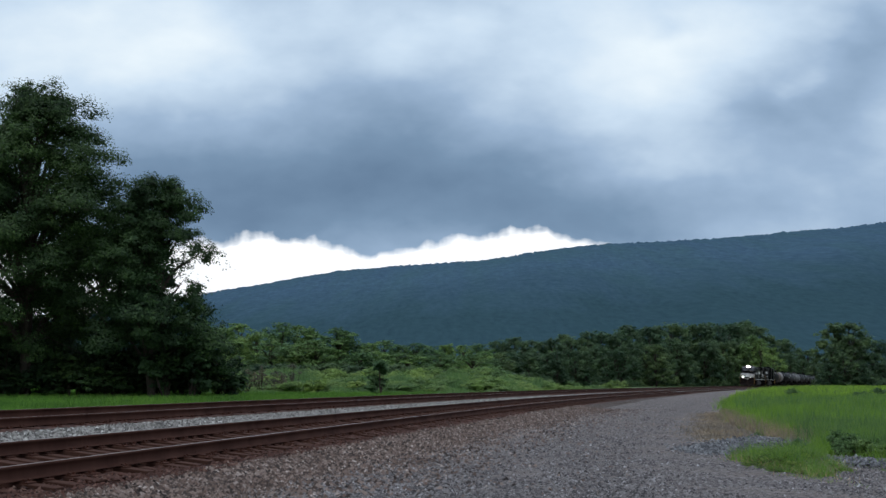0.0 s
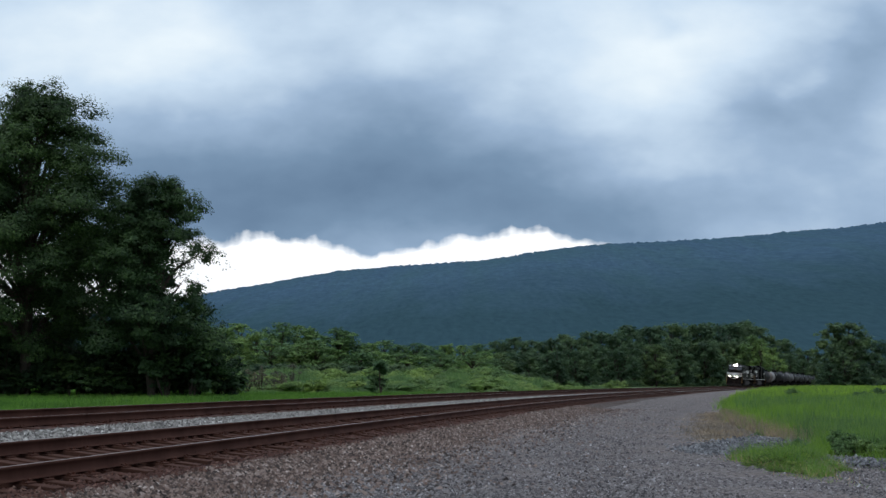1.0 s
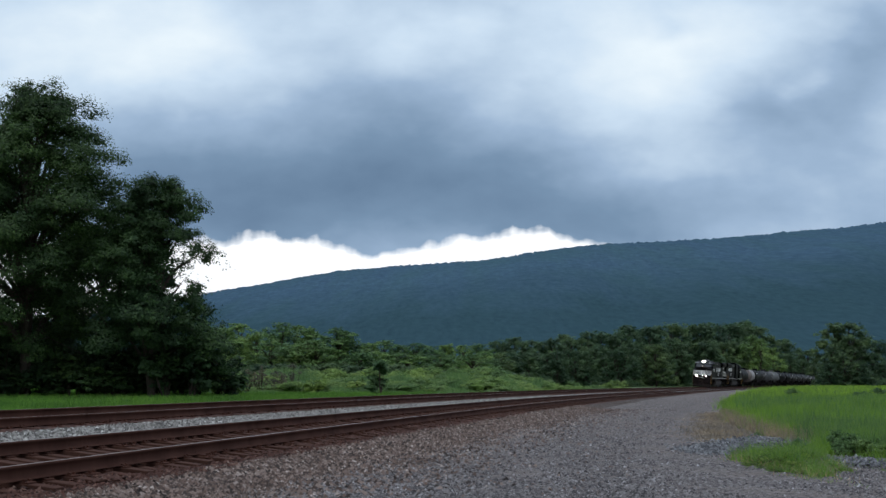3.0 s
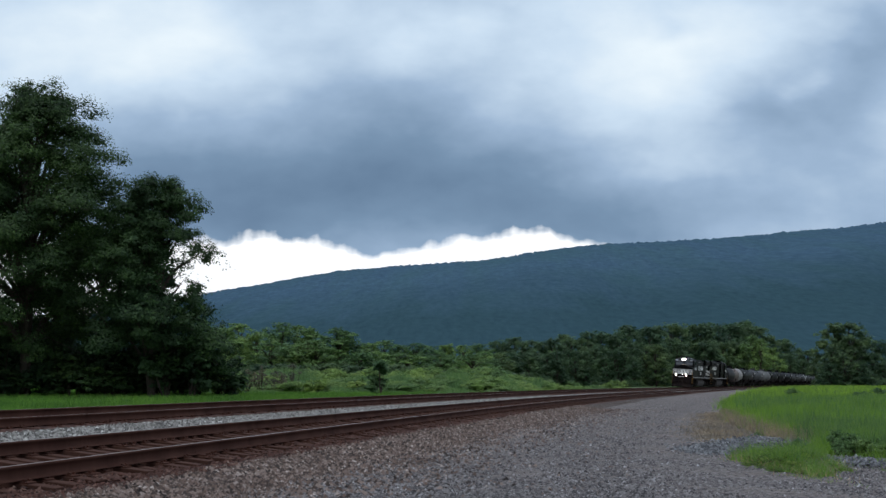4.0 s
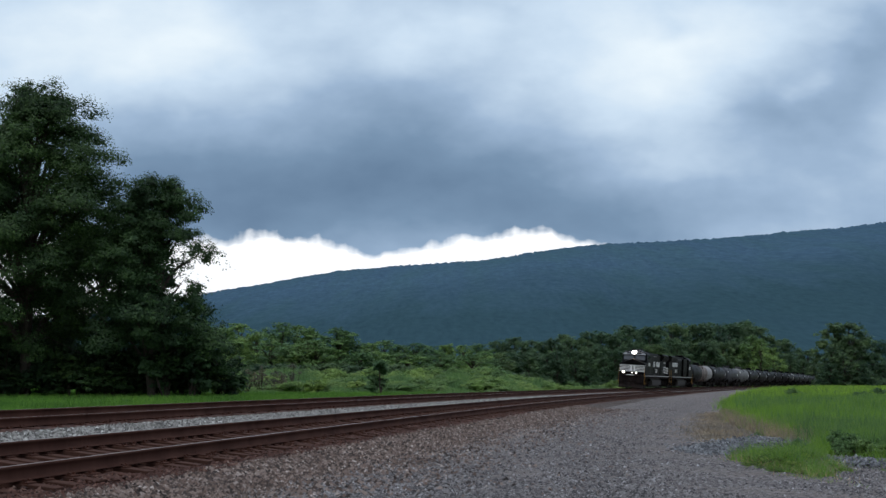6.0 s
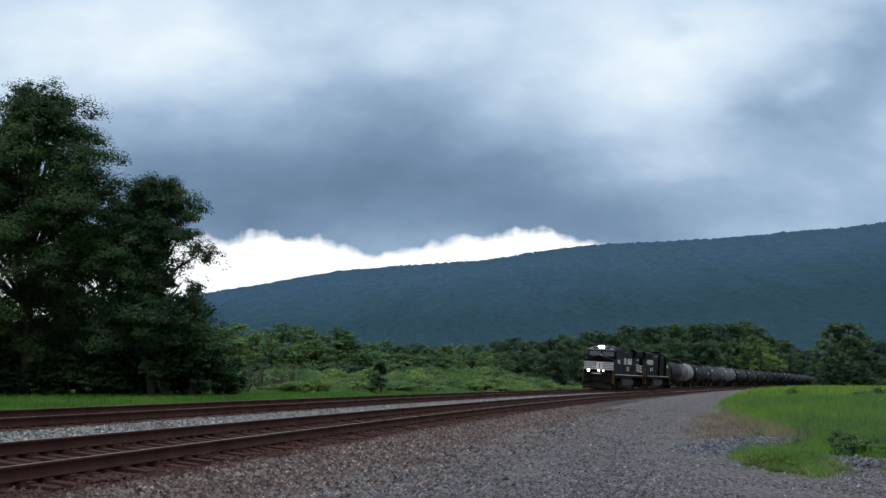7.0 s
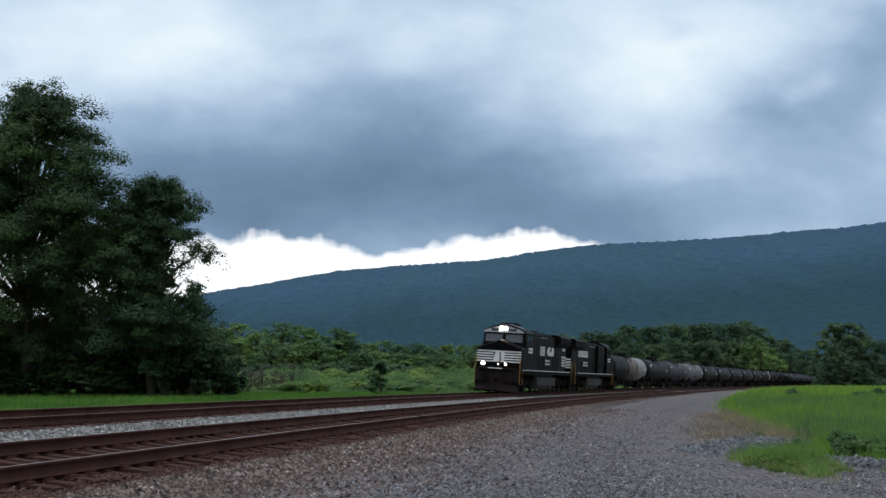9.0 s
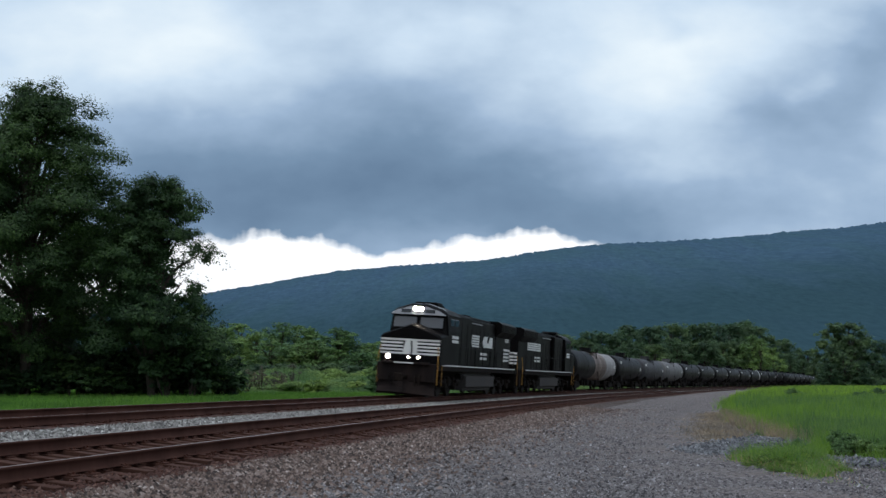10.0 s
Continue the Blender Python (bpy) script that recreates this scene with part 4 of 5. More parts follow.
def build_tank_car(style, label):
    car = empty("tank_car")
    tagged(car, label, "tank car", "train")
    body = {"black": TANK_BLACK, "mid": TANK_MID, "pale": TANK_PALE, "patched": TANK_BLACK, "ringed": TANK_BLACK}[style]
    r, zc, half, n = 1.36, 2.25, (LONG_CAR if style == "patched" else CAR_LONG) / 2 - 1.21, 28
    boxed = half - 1.45
    ring = lambda x, k: [(x, math.cos(2 * math.pi * i / n) * r * k, zc + math.sin(2 * math.pi * i / n) * r * k) for i in range(n)]
    ends = [(0.0, 1.0), (0.16, 0.97), (0.32, 0.88), (0.45, 0.72), (0.54, 0.5), (0.6, 0.22)]
    prof = [(-half - a, k) for a, k in ends[::-1]] + [(half + a, k) for a, k in ends]
    tank = part("tank", loft(bmesh.new(), [ring(x, k) for x, k in prof]), body, car)
    for p in tank.data.polygons:
        p.use_smooth = True

    def band(x0, x1, mat, note):
        ob = part("painted_band", loft(bmesh.new(), [ring(x0, 1.004), ring(x1, 1.004)]), mat, car, note)
        return ob
    if style == "patched":
        band(-4.4, 1.5, TANK_CREAM, "streaked cream and rust patch")
        part("painted_end", loft(bmesh.new(), [ring(-half - a, k * 1.006) for a, k in ends[::-1]] + [ring(-4.5, 1.006)]), TANK_WHITE, car, "whitish painted tank end")
    elif style == "ringed":
        band(-half, -half + 0.9, WHITE, "white ring round the tank's end")
    for x in (-5.4, -1.8, 1.8, 5.4):
        part("tank_seam", loft(bmesh.new(), [ring(x - 0.04, 1.006), ring(x + 0.04, 1.006)]), body, car)
    for y in (-1.0, 1.0):
        k = y * math.sqrt(1 - 0.36) * r
        a = 0.6
        if style != "patched":
            part("car_marking", box(bmesh.new(), half - 1.7, half - 0.9, k * 1.13 - 0.03, k * 1.13 + 0.03, zc + 0.42, zc + 0.78), WHITE, car, "small white marking panel")
        part("hazard_panel", box(bmesh.new(), -half + 0.8, -half + 1.3, k * 1.24 - 0.02, k * 1.24 + 0.02, zc - 0.1, zc + 0.22), WHITE, car)
    bm = rod(bmesh.new(), (0, 0, zc + r - 0.1), (0, 0, zc + r + 0.34), 0.55, n=16)
    rod(bm, (0, 0, zc + r + 0.34), (0, 0, zc + r + 0.4), 0.58, n=16)
    part("manway", bm, body, car)
    bm = box(bmesh.new(), -1.3, 1.3, -0.95, 0.95, zc + r - 0.08, zc + r - 0.02)
    part("top_platform", bm, BLACK_DULL, car)
    bm = bmesh.new()
    for y in (-0.95, 0.95):
        for x in (-1.25, 1.25):
            rod(bm, (x, y, zc + r - 0.05), (x, y, zc + r + 0.6), 0.02, n=5)
        rod(bm, (-1.25, y, zc + r + 0.6), (1.25, y, zc + r + 0.6), 0.02, n=5)
    part("platform_rail", bm, BLACK_DULL, car)
    for y in (-1.38, 1.38):
        bm = bmesh.new()
        for x in (-0.2, 0.2):
            rod(bm, (x, y, 0.9), (x, y * 0.75, zc + r), 0.02, n=5)
        for i in range(8):
            z = 1.0 + i * 0.3
            rod(bm, (-0.2, y * (1 - 0.02 * i), z), (0.2, y * (1 - 0.02 * i), z), 0.014, n=4)
        part("ladder", bm, BLACK_DULL, car)
    for k in (-1, 1):
        bm = box(bmesh.new(), k * (half - 0.45) - 1.3, k * (half - 0.45) + 1.3, -0.4, 0.4, 0.85, 1.2, 0.03)
        box(bm, k * boxed - 0.35, k * boxed + 0.35, -1.3, 1.3, 0.9, 1.5, 0.05)
        box(bm, k * (half + 0.65) - 0.06, k * (half + 0.65) + 0.06, -1.4, 1.4, 0.95, 1.1)
        rod(bm, (k * (half + 0.7), 0, 0.95), (k * (half + 1.2), 0, 0.95), 0.13, n=8)
        part("stub_sill", bm, BLACK_DULL, car)
    bm = box(bmesh.new(), -boxed + 1.4, boxed - 1.4, -0.3, 0.3, 0.42, 0.92, 0.02)
    rod(bm, (-1.6, 0.5, 0.72), (-0.4, 0.5, 0.72), 0.2, n=10)
    box(bm, 0.3, 1.6, -0.6, 0.6, 0.5, 0.95, 0.05)
    for x in (-3.6, -2.4, 2.4, 3.6):
        box(bm, x - 0.25, x + 0.25, -0.55, 0.55, 0.5, 0.95, 0.03)
    part("brake_rigging", bm, BLACK_DULL, car)
    part("bottom_outlet", rod(bmesh.new(), (0, 0, 0.5), (0, 0, 1.0), 0.22, n=10), BLACK_DULL, car)
    for x in (-boxed, boxed):
        bm = bmesh.new()
        for y in (-1.0, 1.0):
            prism(bm, [(-1.25, 0.55), (-0.9, 0.75), (0.9, 0.75), (1.25, 0.55), (1.1, 0.35), (0.4, 0.3), (-0.4, 0.3), (-1.1, 0.35)], y - 0.08, y + 0.08)
        box(bm, -0.25, 0.25, -1.0, 1.0, 0.4, 0.8, 0.03)
        for a in (-0.45, 0.45):
            box(bm, a - 0.07, a + 0.07, -0.85, 0.85, 0.22, 0.5, 0.02)
        for y in (-1.0, 1.0):
            for a in (-0.2, 0.0, 0.2):
                rod(bm, (a, y, 0.3), (a, y, 0.62), 0.08, n=6)
        truck = part("truck", bm, BLACK_DULL, car)
        truck.location = (x, 0, 0)
        for a in (-0.88, 0.88):
            build_wheelset(truck, a, 0.45)
    return car


def build_train():
    vehicles = []
    lead, wheels = build_locomotive(True, True, "black diesel locomotive with white nose stripes and lit headlights")
    vehicles.append((lead, LOCO_LONG / 2, 6.75, 1, wheels))
    second, wheels2 = build_locomotive(False, False, "black diesel locomotive coupled hood first, lights off")
    vehicles.append((second, LOCO_LONG * 1.5, 6.75, -1, wheels2))
    labels = {"patched": "black tank car with streaked cream patch and pale end", "black": "black tank car with small white marking panels",
              "mid": "faded dark grey tank car", "pale": "pale grey weathered tank car", "ringed": "black tank car with a white ring at its end"}
    kinds = ["patched", "black", "mid", "pale", "black", "black", "black", "black", "black", "ringed"] + ["black"] * 14
    made, back = {}, 2 * LOCO_LONG
    for k in kinds:
        long = LONG_CAR if k == "patched" else CAR_LONG
        if k in made:
            car = copy_thing(made[k], Matrix())
        else:
            car = made[k] = build_tank_car(k, labels[k])
        vehicles.append((car, back + long / 2, long / 2 - 2.66, 1, ()))
        back += long
    return vehicles

# ---------------------------------------------------------------- the place
SKY = build_sky()
build_mountain()
build_ground()
build_lot()
build_bed()
build_track("railway_track", 0.0, RAIL_TOP, CANT_NEAR, "near curved railway track with rusty rails and worn ties")
build_track("railway_track", -APART, RAIL_TOP + RISE_FAR, CANT_FAR, "far curved railway track with rusty rails and worn ties")
TRAIN = build_train()


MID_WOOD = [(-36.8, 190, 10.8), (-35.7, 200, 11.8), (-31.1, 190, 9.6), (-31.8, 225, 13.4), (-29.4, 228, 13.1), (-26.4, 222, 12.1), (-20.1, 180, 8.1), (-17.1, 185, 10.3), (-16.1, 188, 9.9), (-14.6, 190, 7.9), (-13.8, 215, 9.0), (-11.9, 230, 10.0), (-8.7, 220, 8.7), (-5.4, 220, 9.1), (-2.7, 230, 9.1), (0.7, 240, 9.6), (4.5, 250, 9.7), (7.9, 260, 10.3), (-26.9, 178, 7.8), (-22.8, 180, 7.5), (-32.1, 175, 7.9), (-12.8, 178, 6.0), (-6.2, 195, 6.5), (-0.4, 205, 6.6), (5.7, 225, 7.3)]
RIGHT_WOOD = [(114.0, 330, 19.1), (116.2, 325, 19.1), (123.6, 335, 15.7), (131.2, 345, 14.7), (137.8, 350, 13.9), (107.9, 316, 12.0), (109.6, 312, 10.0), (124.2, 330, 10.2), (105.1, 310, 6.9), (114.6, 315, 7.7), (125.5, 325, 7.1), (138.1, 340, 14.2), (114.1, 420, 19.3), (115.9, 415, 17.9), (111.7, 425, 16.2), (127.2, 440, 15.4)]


def build_trees():
    rng = random.Random(11)
    # height, spread, lobes, leaves, lowest lobe, and thin spots in the crown (aside, height, size)
    for i, (x, y, h, r, lobes, n, low, gaps) in enumerate((
        (-29.2, 80, 22.3, 7.2, 66, 290000, 0.17, ((-1.4, 8.4, 2.3), (4.6, 7.8, 1.2), (0.2, 6.9, 0.9))),
        (-38.0, 84, 21.5, 7.0, 40, 100000, 0.1, ((6.9, 8.6, 2.4),)),
        (-20.0, 79, 15.4, 5.2, 44, 150000, 0.2, ((2.2, 9.0, 2.2), (3.4, 9.0, 1.6), (1.3, 7.6, 1.0), (-4.0, 7.8, 1.2), (4.0, 6.2, 1.5))),
        (-27.5, 92, 14.6, 5.2, 26, 36000, 0.08, ((-0.8, 8.8, 1.4), (5.0, 8.6, 2.4))),
        (-46, 94, 20, 7, 20, 18000, 0.08, ()), (-32, 97, 17, 6.4, 26, 34000, 0.05, ((-5.0, 9.8, 2.8), (2.1, 9.2, 1.4))))):
        build_tree(on_ground(x, y), h, r, lobes, n, 0.086, 31 + i, "tall broadleaf tree with dense dark green crown", low, group="trackside trees", far=True, gaps=gaps)
    brush = []
    for i in range(40):
        x, y = -43.0 + 0.69 * i + rng.uniform(-0.6, 0.6), rng.uniform(78.5, 84.0)
        m = on_ground(x, y, rng.uniform(0, 360), 0.15)
        if i < 4:
            brush.append(build_shrub(m, 2.6, 4.2 + 0.5 * i, 2600, 0.17, 70 + i, "dark leafy undergrowth below the tall trees", LEAF, "undergrowth"))
        else:
            c = copy_thing(rng.choice(brush), m)
            c.scale = (1.05, 1.05, rng.uniform(0.5, 1.0))
    # extra row behind the trees, added to block light from the back
    for i in range(16):
        c = copy_thing(rng.choice(brush), on_ground(-50.0 + 2.0 * i, rng.uniform(87, 95), rng.uniform(0, 360), 0.15))
        c.scale = (1.5, 1.5, rng.uniform(0.9, 1.3))
    # low bank of weeds and bushes beyond the far track
    bank, thick = [], []
    for i in range(74):
        u = -0.2 + 0.285 * (i + rng.uniform(0, 0.9)) / 74
        y = rng.uniform(108, 152)
        tall = (1.7 + 1.5 * (y - 108) / 44) * (1.0 if u < 0.05 else 0.75) * rng.uniform(0.8, 1.1)
        m = on_ground(u * y, y, rng.uniform(0, 360), 0.2)
        if i < 6:
            bank.append(build_shrub(m, 2.0, 2.6, 3200, 0.08, 90 + i, "pale green bush in the weedy bank", SHRUB, "weedy bank"))
            c = bank[-1]
        else:
            c = copy_thing(rng.choice(bank), m)
        c.scale = (1.6, 1.6, tall / 2.6 * rng.uniform(0.85, 1.05))
    for i in range(30):
        u, y = -0.16 + 0.235 * (i + rng.uniform(0, 0.9)) / 30, rng.uniform(146, 152)
        c = copy_thing(rng.choice(bank), on_ground(u * y, y, rng.uniform(0, 360), 0.2))
        c.scale = (1.55, 1.55, rng.uniform(1.2, 1.4) * (1.0 if u < 0.055 else 0.75))
    for i in range(18):
        u, y = 0.082 + 0.08 * i / 18, rng.uniform(150, 185)
        c = copy_thing(rng.choice(bank), on_ground(u * y, y, rng.uniform(0, 360), 0.2))
        c.scale = (1.2, 1.2, rng.uniform(0.35, 0.55))
    for x, y, w, h, mat in ((-5.3, 98, 1.35, 3.2, LEAF_MID), (24.3, 160, 1.5, 2.2, SHRUB), (18.5, 160, 1.6, 1.6, SHRUB), (-17.4, 92, 1.8, 3.0, SHRUB), (-16.0, 88, 1.6, 2.6, SHRUB), (-11.5, 104, 1.6, 1.5, SHRUB)):
        build_shrub(on_ground(x, y), w, h, 3800, 0.12, int(300 + x), "lone leafy green sapling bush by the track", mat, "saplings")
    # thicket at the foot of the light woods
    for i in range(40):
        u = -0.205 + 0.285 * (i + rng.uniform(0, 0.9)) / 40
        y = rng.uniform(160, 178)
        c = copy_thing(rng.choice(thick), on_ground(u * y, y, rng.uniform(0, 360), 0.3)) if i > 3 else build_shrub(on_ground(u * y, y), 3.4, 5.0, 3400, 0.15, 150 + i, "dark green thicket bush at the foot of the woods", LEAF_FAR, "thicket")
        if i <= 3:
            thick.append(c)
        c.scale = (1.4, 1.4, rng.uniform(0.5, 0.95) * (1.0 if u < 0 else 0.8))
    for i in range(7):
        x, y = -19.6 + 0.75 * i, 112 + rng.uniform(-3, 4)
        build_shrub(on_ground(x, y), 1.1, rng.uniform(2.0, 3.3), 900, 0.06, 180 + i, "bare brownish brush among the bank weeds", BRUSH, "dead brush")
    # woods behind
    kinds = [build_tree(pose(0, -900 - 40 * i, 0), 14 + i, 5.0 + 0.4 * i, 22, 6600, 0.27, 200 + i, "broadleaf tree in the dark wood behind the track", 0.0, LEAF_FAR, "woods", far=True) for i in range(5)]
    light = [build_tree(pose(0, -1200 - 40 * i, 0), 14 + i, 5.0 + 0.4 * i, 24, 7600, 0.22, 220 + i, "lighter green broadleaf tree behind the weedy bank", 0.0, LEAF_MID, "light woods", far=True) for i in range(5)]
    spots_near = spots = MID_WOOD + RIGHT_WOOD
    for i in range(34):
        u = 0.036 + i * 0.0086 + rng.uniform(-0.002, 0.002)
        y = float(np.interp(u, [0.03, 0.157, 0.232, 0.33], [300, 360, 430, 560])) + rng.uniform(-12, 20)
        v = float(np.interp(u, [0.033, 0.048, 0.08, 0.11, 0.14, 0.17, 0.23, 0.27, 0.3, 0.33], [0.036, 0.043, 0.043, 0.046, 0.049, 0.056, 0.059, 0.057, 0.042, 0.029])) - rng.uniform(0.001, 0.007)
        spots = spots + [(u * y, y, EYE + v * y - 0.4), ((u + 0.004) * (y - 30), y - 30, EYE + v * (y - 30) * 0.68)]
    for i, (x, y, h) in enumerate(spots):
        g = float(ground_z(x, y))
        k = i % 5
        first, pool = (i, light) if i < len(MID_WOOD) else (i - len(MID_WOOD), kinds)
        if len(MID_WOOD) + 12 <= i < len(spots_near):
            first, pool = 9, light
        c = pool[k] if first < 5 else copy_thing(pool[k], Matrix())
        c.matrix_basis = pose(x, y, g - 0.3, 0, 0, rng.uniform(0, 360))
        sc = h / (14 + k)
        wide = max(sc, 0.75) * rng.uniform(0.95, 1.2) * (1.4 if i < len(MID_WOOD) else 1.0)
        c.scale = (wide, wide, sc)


build_trees()


def scatter():
    rng = np.random.default_rng(3)

    def spread(n, y0, y1, power=1.0, u0=-0.43, u1=0.43):
        y = y0 + (y1 - y0) * rng.uniform(0, 1, n) ** power
        return rng.uniform(u0, u1, n) * y, y

    # gravel of the lot
    x, y = spread(118000, 13.5, 105, 2.9, -0.25)
    q = side_of(x, y)
    ok = (q > 2.6) & (q < lot_edge(y) - 0.1)
    x, y = x[ok], y[ok]
    stones("lot_gravel", np.stack([x, y, 0.022 + 0.42 * smooth(y, 60, 190)], -1), rng.uniform(0.012, 0.03, len(x)) * rng.choice([1, 1, 1, 1.6], len(x)), STONE_GREY, "loose grey crushed stone on the access road", 1)
    # windrow of coarse stone at the lot's edge
    n = 5200
    w = rng.uniform(0, 1, n)
    x = np.interp(w, [0, 0.5, 1], [5.5, 7.4, 9.5]) + rng.normal(0, 0.25, n)
    y = np.interp(w, [0, 0.5, 1], [25.0, 27.6, 29.0]) + rng.normal(0, 0.6, n)
    up = 0.03 + 0.16 * rng.uniform(0, 1, n) * np.exp(-((w - 0.55) / 0.35) ** 2)
    stones("stone_windrow", np.stack([x, y, up], -1), rng.uniform(0.025, 0.055, n), STONE_BLUE, "low heap of coarse grey stone at the grass edge", 12)
    n = 1500
    x, y = 7.55 + rng.normal(0, 0.45, n), 21.6 + rng.normal(0, 0.55, n)
    stones("stone_heap", np.stack([x, y, 0.02 + 0.08 * rng.uniform(0, 1, n)], -1), rng.uniform(0.025, 0.05, n), STONE_BLUE, "patch of coarse grey stone among the weeds", 13)
    # shoulder of the near track
    s = 8 + 60 * rng.uniform(0, 1, 52000) ** 1.8
    q = 1.5 + rng.uniform(0, 1, len(s)) * 1.3 + rng.exponential(0.75, len(s)) * (rng.uniform(0, 1, len(s)) < 0.55)
    x, y, _ = line(s, q)
    stones("shoulder_ballast", np.stack([x, y, np.maximum(bed_height(q), 0.015) + 0.012], -1), rng.uniform(0.022, 0.05, len(s)) * rng.choice([1, 1, 1.45], len(s)), STONE_BROWN, "loose brownish ballast stones on the shoulder", 2)
    # pale ballast between the tracks
    s = 8 + 80 * rng.uniform(0, 1, 36000) ** 1.6
    q = rng.uniform(-3.85, -1.3, len(s))
    x, y, _ = line(s, q)
    stones("pale_ballast", np.stack([x, y, bed_height(q) + 0.015], -1), rng.uniform(0.024, 0.055, len(s)), STONE_PALE, "fresh pale ballast stones between the tracks", 3)
    # stained ballast between the ties
    s = 6 + 50 * rng.uniform(0, 1, 22000) ** 1.5
    q = rng.uniform(-1.5, 1.75, len(s))
    x, y, _ = line(s, q)
    stones("stained_ballast", np.stack([x, y, bed_height(q) + 0.01], -1), rng.uniform(0.016, 0.04, len(s)), BALLAST_RUST, "rust-stained ballast between the ties", 4)
    s = 6 + 45 * rng.uniform(0, 1, 7000) ** 1.5
    q = rng.uniform(0.85, 1.75, len(s))
    x, y, _ = line(s, q)
    stones("tie_end_ballast", np.stack([x, y, bed_height(q) + 0.065 * rng.uniform(0.1, 1.3, len(s)) * (0.5 + 0.5 * np.sin(2.3 * s) * np.sin(0.9 * s + 3 * q))], -1), rng.uniform(0.02, 0.055, len(s)), BALLAST_RUST, "rusty ballast heaped over the tie ends", 44)
    # meadow beside the lot
    for name, n, y0, y1, tall, wide, seed in (("meadow_grass", 150000, 19, 46, 0.46, 0.011, 5), ("meadow_grass", 130000, 44, 100, 0.55, 0.026, 6), ("meadow_grass", 90000, 98, 330, 0.62, 0.09, 7)):
        x, y = spread(n * 2, y0, y1, 1.0, 0.16, 0.43)
        q = side_of(x, y)
        ok = q > lot_edge(y) + rng.normal(0, 0.35, len(y)) + rng.exponential(0.5, len(y)) + 0.35 * np.sin(1.9 * y) * np.sin(0.8 * y + 1)
        x, y = x[ok][:n], y[ok][:n]
        h = tall * rng.uniform(0.5, 1.3, len(x)) * (0.75 + 0.25 * np.sin(0.5 * x + 1) * np.sin(0.31 * y) + 0.28 * np.sin(2.1 * x) * np.sin(1.3 * y + x) + 0.25 * np.sin(5.3 * x + y) * np.sin(3.1 * y - x))
        blades(name, np.stack([x, y, ground_z(x, y) - 0.02], -1), h, wide * rng.uniform(0.7, 1.4, len(x)), GRASS, "tall bright green meadow grass beside the gravel", seed, 0.42)
    # darker coarse weeds near the meadow's rim
    x, y = spread(60000, 20, 36, 1.0, 0.26, 0.43)
    patchy = np.sin(1.7 * x + 0.6) * np.sin(1.1 * y + x)
    ok = (side_of(x, y) > lot_edge(y) + 0.1) & (patchy > -0.1)
    x, y = x[ok][:5000], y[ok][:5000]
    blades("coarse_weeds", np.stack([x, y, ground_z(x, y) - 0.02], -1), rng.uniform(0.25, 0.75, len(x)), rng.uniform(0.012, 0.03, len(x)), LEAF_MID, "coarse dark green weeds at the meadow's rim", 23, 0.25)
    x, y = spread(90000, 34, 210, 1.2, 0.18, 0.43)
    patchy = np.sin(0.45 * x + 0.6) * np.sin(0.16 * y + 0.3 * x) + 0.6 * np.sin(1.3 * x + 2) * np.sin(0.5 * y)
    ok = (side_of(x, y) > lot_edge(y) + 0.8) & (patchy > 0.15)
    x, y = x[ok][:6000], y[ok][:6000]
    blades("coarse_weeds", np.stack([x, y, ground_z(x, y) - 0.02], -1), rng.uniform(0.4, 0.85, len(x)), 0.0009 * y * rng.uniform(0.6, 1.3, len(x)), LEAF_MID, "patches of darker coarse weeds in the meadow", 37, 0.25)
    # taller pale stalks in the meadow
    x, y = spread(14000, 24, 90, 0.9, 0.16, 0.43)
    ok = side_of(x, y) > lot_edge(y) + 0.5
    x, y = x[ok], y[ok]
    blades("meadow_stalks", np.stack([x, y, ground_z(x, y) - 0.02], -1), rng.uniform(0.5, 0.85, len(x)), 0.0006 * y * rng.uniform(0.5, 1.1, len(x)), SHRUB, "tall pale seed stalks standing in the meadow", 21, 0.15)
    # dry grass at the lot's edge
    s = 30.5 + 30 * rng.uniform(0, 1, 34000) ** 1.3
    q = np.interp(s, [28, 36, 62], [10.5, 9.7, 9.5]) + rng.normal(0, 0.55, len(s)) + 0.25 * np.sin(1.3 * s) * np.sin(2.9 * s)
    x, y, _ = line(s, q)
    blades("dry_grass", np.stack([x, y, np.full(len(x), 0.0)], -1), 0.02 + 0.07 * rng.uniform(0, 1, len(x)) ** 2 + 0.22 * rng.uniform(0, 1, len(x)) ** 20, rng.uniform(0.012, 0.028, len(x)), DRY, "tan dry grass along the gravel's edge", 8, 0.6)
    s = rng.uniform(30, 58, 5000)
    q = lot_edge(s) + rng.exponential(0.5, len(s)) - 0.4
    x, y, _ = line(s, q)
    blades("dry_grass", np.stack([x, y, ground_z(x, y) - 0.02], -1), rng.uniform(0.2, 0.55, len(x)), rng.uniform(0.01, 0.022, len(x)), DRY, "tan dry stalks among the meadow's edge grass", 28, 0.25)
    # low weeds on the gravel
    n = 11000
    a, r = rng.uniform(0, 2 * np.pi, n), rng.uniform(0, 1, n) ** 0.55 * (1 + 0.12 * rng.normal(0, 1, n))
    rim = 1 + 0.25 * np.sin(3 * a + 1) + 0.15 * np.sin(7 * a) + 0.1 * np.sin(13 * a + 2)
    x, y = 6.42 + 0.86 * r * rim * np.cos(a) + 0.35 * (r * np.sin(a)), 21.1 + 2.9 * r * rim * np.sin(a)
    patchy = np.sin(5.2 * x + 1) * np.sin(3.1 * y + x) + 0.6 * np.sin(11 * x) * np.sin(7 * y)
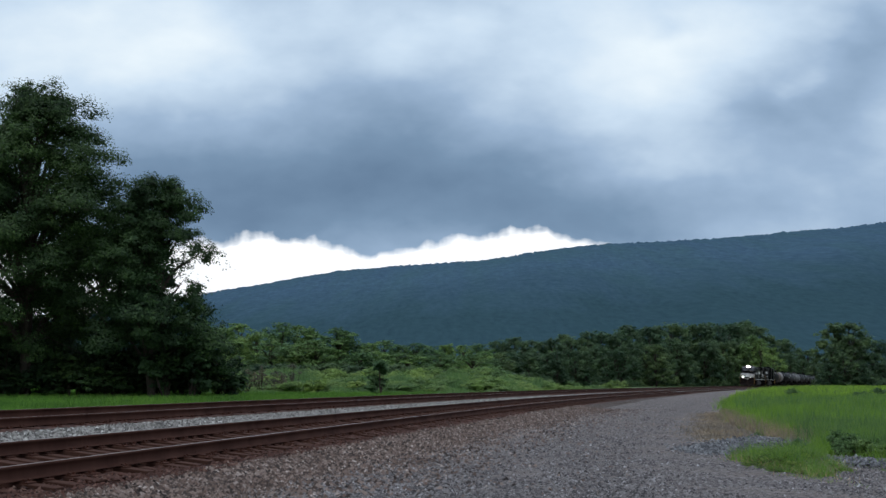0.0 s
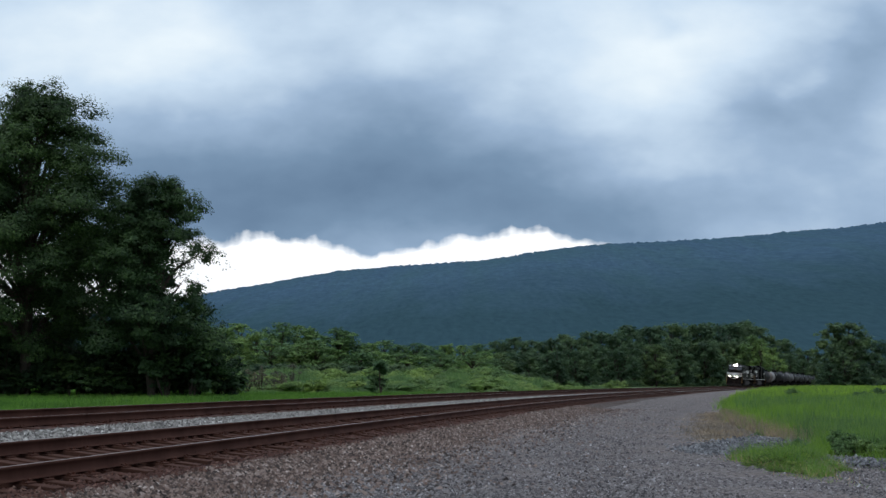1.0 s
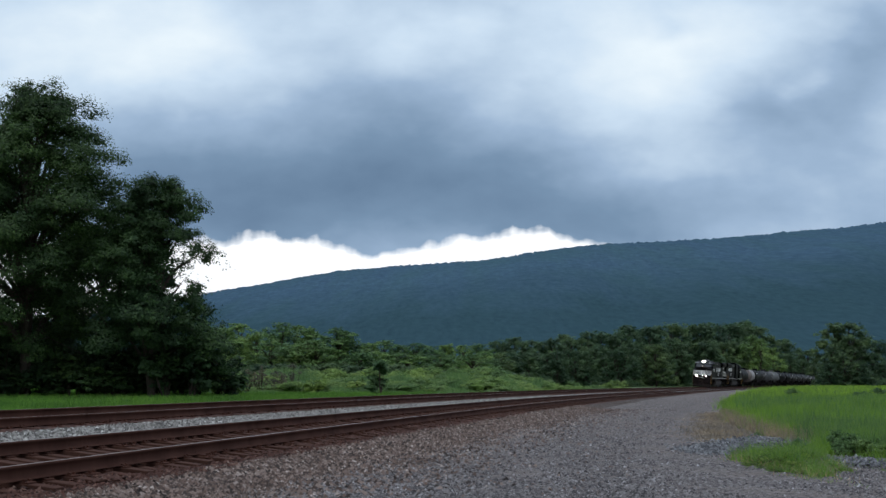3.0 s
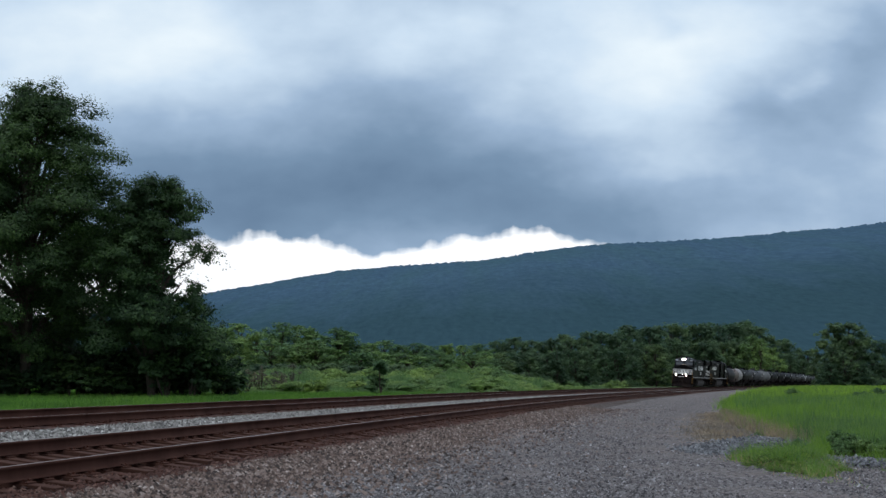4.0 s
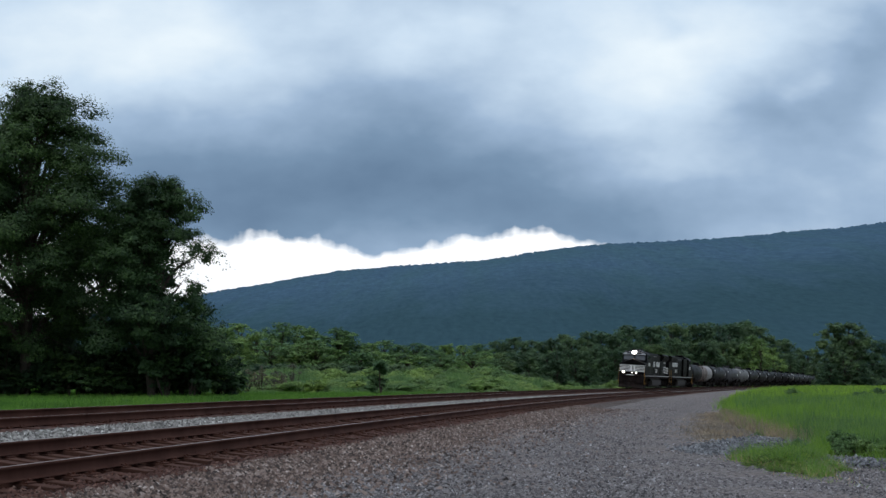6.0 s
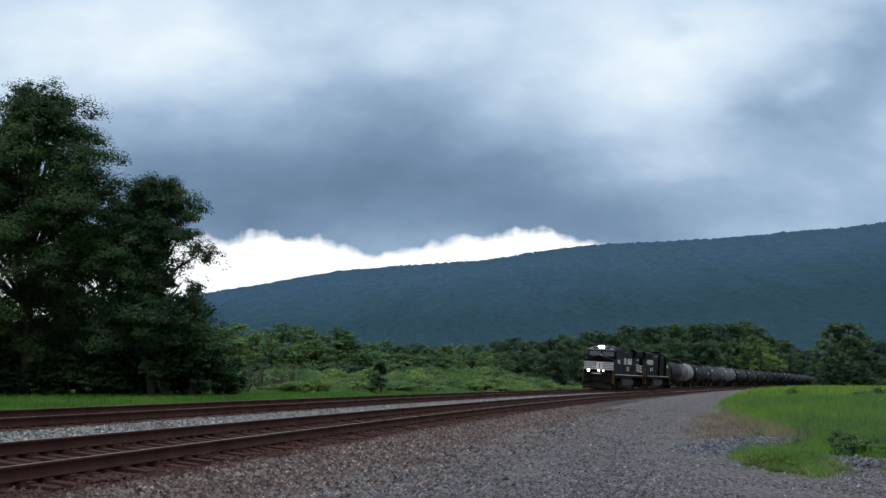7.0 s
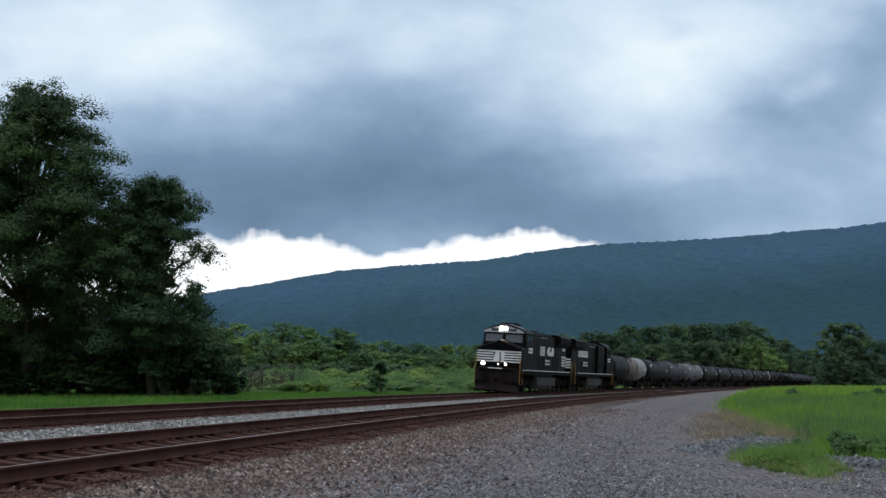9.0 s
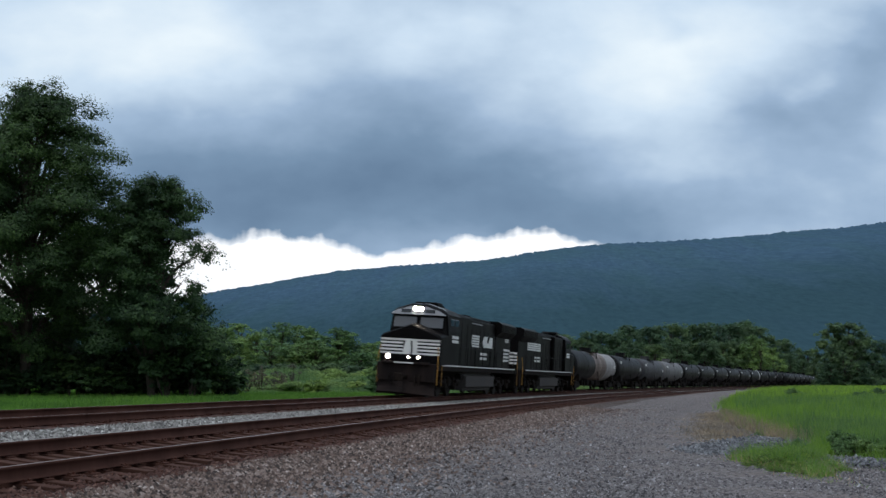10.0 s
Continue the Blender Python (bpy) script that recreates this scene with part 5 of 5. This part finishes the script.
    keep = rng.uniform(0, 1, n) < 0.12 + 0.88 * (patchy > -0.3)
    x, y, r, patchy = x[keep], y[keep], r[keep], patchy[keep]
    tall = (0.2 + 0.14 * smooth(y, 19, 23)) * np.clip(1.15 - r * 0.8, 0.2, 2) * rng.uniform(0.25, 1.4, len(x)) * (1 + 0.45 * patchy)
    blades("low_weeds", np.stack([x, y, np.full(len(x), 0.0)], -1), np.maximum(tall, 0.03), rng.uniform(0.006, 0.016, len(x)), GRASS, "low green weeds growing through the gravel", 9, 0.5)
    pick = rng.uniform(0, 1, len(x)) < 0.3
    blades("leafy_weeds", np.stack([x[pick], y[pick], np.full(pick.sum(), 0.0)], -1), np.maximum(tall[pick] * 1.15, 0.04), rng.uniform(0.01, 0.025, pick.sum()), SHRUB, "pale leafy weeds growing through the gravel", 29, 0.6)
    pick = rng.uniform(0, 1, len(x)) < 0.25
    blades("dry_grass", np.stack([x[pick], y[pick], np.full(pick.sum(), 0.0)], -1), rng.uniform(0.05, 0.2, pick.sum()), rng.uniform(0.006, 0.014, pick.sum()), DRY, "tan dry stalks among the low weeds", 19, 0.5)
    # broad-leaved weeds along the meadow's rim
    r2 = random.Random(8)
    weeds = []
    for i in range(16):
        x = 8.0 + 2.2 * i / 15 + r2.uniform(-0.2, 0.2)
        y = float(np.interp(x, [8.0, 8.8, 10.2], [24.2, 22.4, 21.0])) + r2.uniform(-0.3, 1.8)
        m = on_ground(x, y, r2.uniform(0, 360), 0.03)
        if i < 5:
            weeds.append(build_shrub(m, 0.36, 0.4 + 0.06 * i, 1100, 0.03, 500 + i, "broad-leaved dark green weed at the meadow's rim", LEAF_MID, "rim weeds"))
        else:
            copy_thing(r2.choice(weeds), m).scale = (1.0, 1.0, r2.uniform(0.5, 0.95))
    for x, y in ((19.2, 78), (8.5, 31.0), (7.6, 28.5), (31.2, 102), (32.4, 104), (35.0, 96), (36.8, 99), (38.4, 101), (41.0, 106), (43.5, 108)):
        copy_thing(r2.choice(weeds), on_ground(x, y, r2.uniform(0, 360), 0.03)).scale = (0.55, 0.55, 0.5 if y < 60 else 1.3) if y < 90 else (2.4, 2.4, 1.9)
    # leafy weeds of the clump on the gravel
    low = []
    for i in range(46):
        a, r = r2.uniform(0, 6.283), r2.uniform(0, 1) ** 0.6
        x, y = 6.45 + 0.8 * r * math.cos(a) + 0.35 * r * math.sin(a), 21.3 + 2.6 * r * math.sin(a)
        m = on_ground(x, y, r2.uniform(0, 360), 0.03)
        if i < 5:
            low.append(build_shrub(m, 0.22, 0.3, 620, 0.02, 540 + i, "leafy yellow-green weed in the gravel clump", WEED, "gravel weeds"))
            c = low[-1]
        else:
            c = copy_thing(r2.choice(low), m)
        k = r2.uniform(0.8, 1.4) * (1.15 - 0.6 * r)
        c.scale = (1.6, 1.6, k * (0.8 + 0.3 * float(smooth(y, 19.5, 23))))
    # tall weeds and reeds of the bank
    x, y = spread(70000, 102, 152, 0.8, -0.21, 0.085)
    rank = 0.6 + 0.4 * np.sin(0.35 * x + 0.5) * np.sin(0.2 * y + 0.3 * x) + 0.25 * np.sin(1.1 * x)
    ok = rank > rng.uniform(0, 0.9, len(x))
    x, y, rank = x[ok], y[ok], rank[ok]
    blades("bank_weeds", np.stack([x, y, ground_z(x, y) - 0.02], -1), (0.7 + 1.5 * smooth(y, 102, 135)) * rng.uniform(0.6, 1.15, len(x)) * np.clip(rank, 0.4, 1.2), rng.uniform(0.07, 0.16, len(x)), SHRUB, "tall pale green weeds on the bank beyond the tracks", 33, 0.2)
    # grass beyond the far track
    for n, y0, y1, far_u, seed in ((150000, 28, 130, 0.2, 10), (50000, 130, 330, 0.14, 14)):
        x, y = spread(n, y0, y1, 1.2, -0.43, far_u)
        ok = side_of(x, y) < -8.6
        x, y = x[ok], y[ok]
        blades("trackside_grass", np.stack([x, y, ground_z(x, y) - 0.02], -1), 0.3 * rng.uniform(0.5, 1.4, len(x)), 0.0006 * y * rng.uniform(0.8, 1.6, len(x)), GRASS_LOW, "short green grass beyond the tracks", seed)


scatter()


# ---------------------------------------------------------------- what moves
def motions():
    times = [i * 0.5 for i in range(21)]
    for ob, back, half_base, way, wheels in TRAIN:
        rows = []
        for t in times:
            m = rail_pose(LEAD_AT_END + SPEED * (10.0 - t) + back, half_base)
            rows.append((t, m @ pose(0, 0, 0, 0, 0, 0 if way > 0 else 180)))
        walk(ob, rows)
        for w in wheels:
            spot = w.location.copy()
            rate = way * SPEED / 0.52 / FPS
            walk(w, [(k / FPS, Matrix.Translation(spot) @ Matrix.Rotation(rate * k, 4, "Y")) for k in range(301)])
    walk(SKY, [(t, pose(0, 0, 0, 0, 0.075 * t, -0.025 * t)) for t in (0.0, 5.0, 10.0)])


motions()
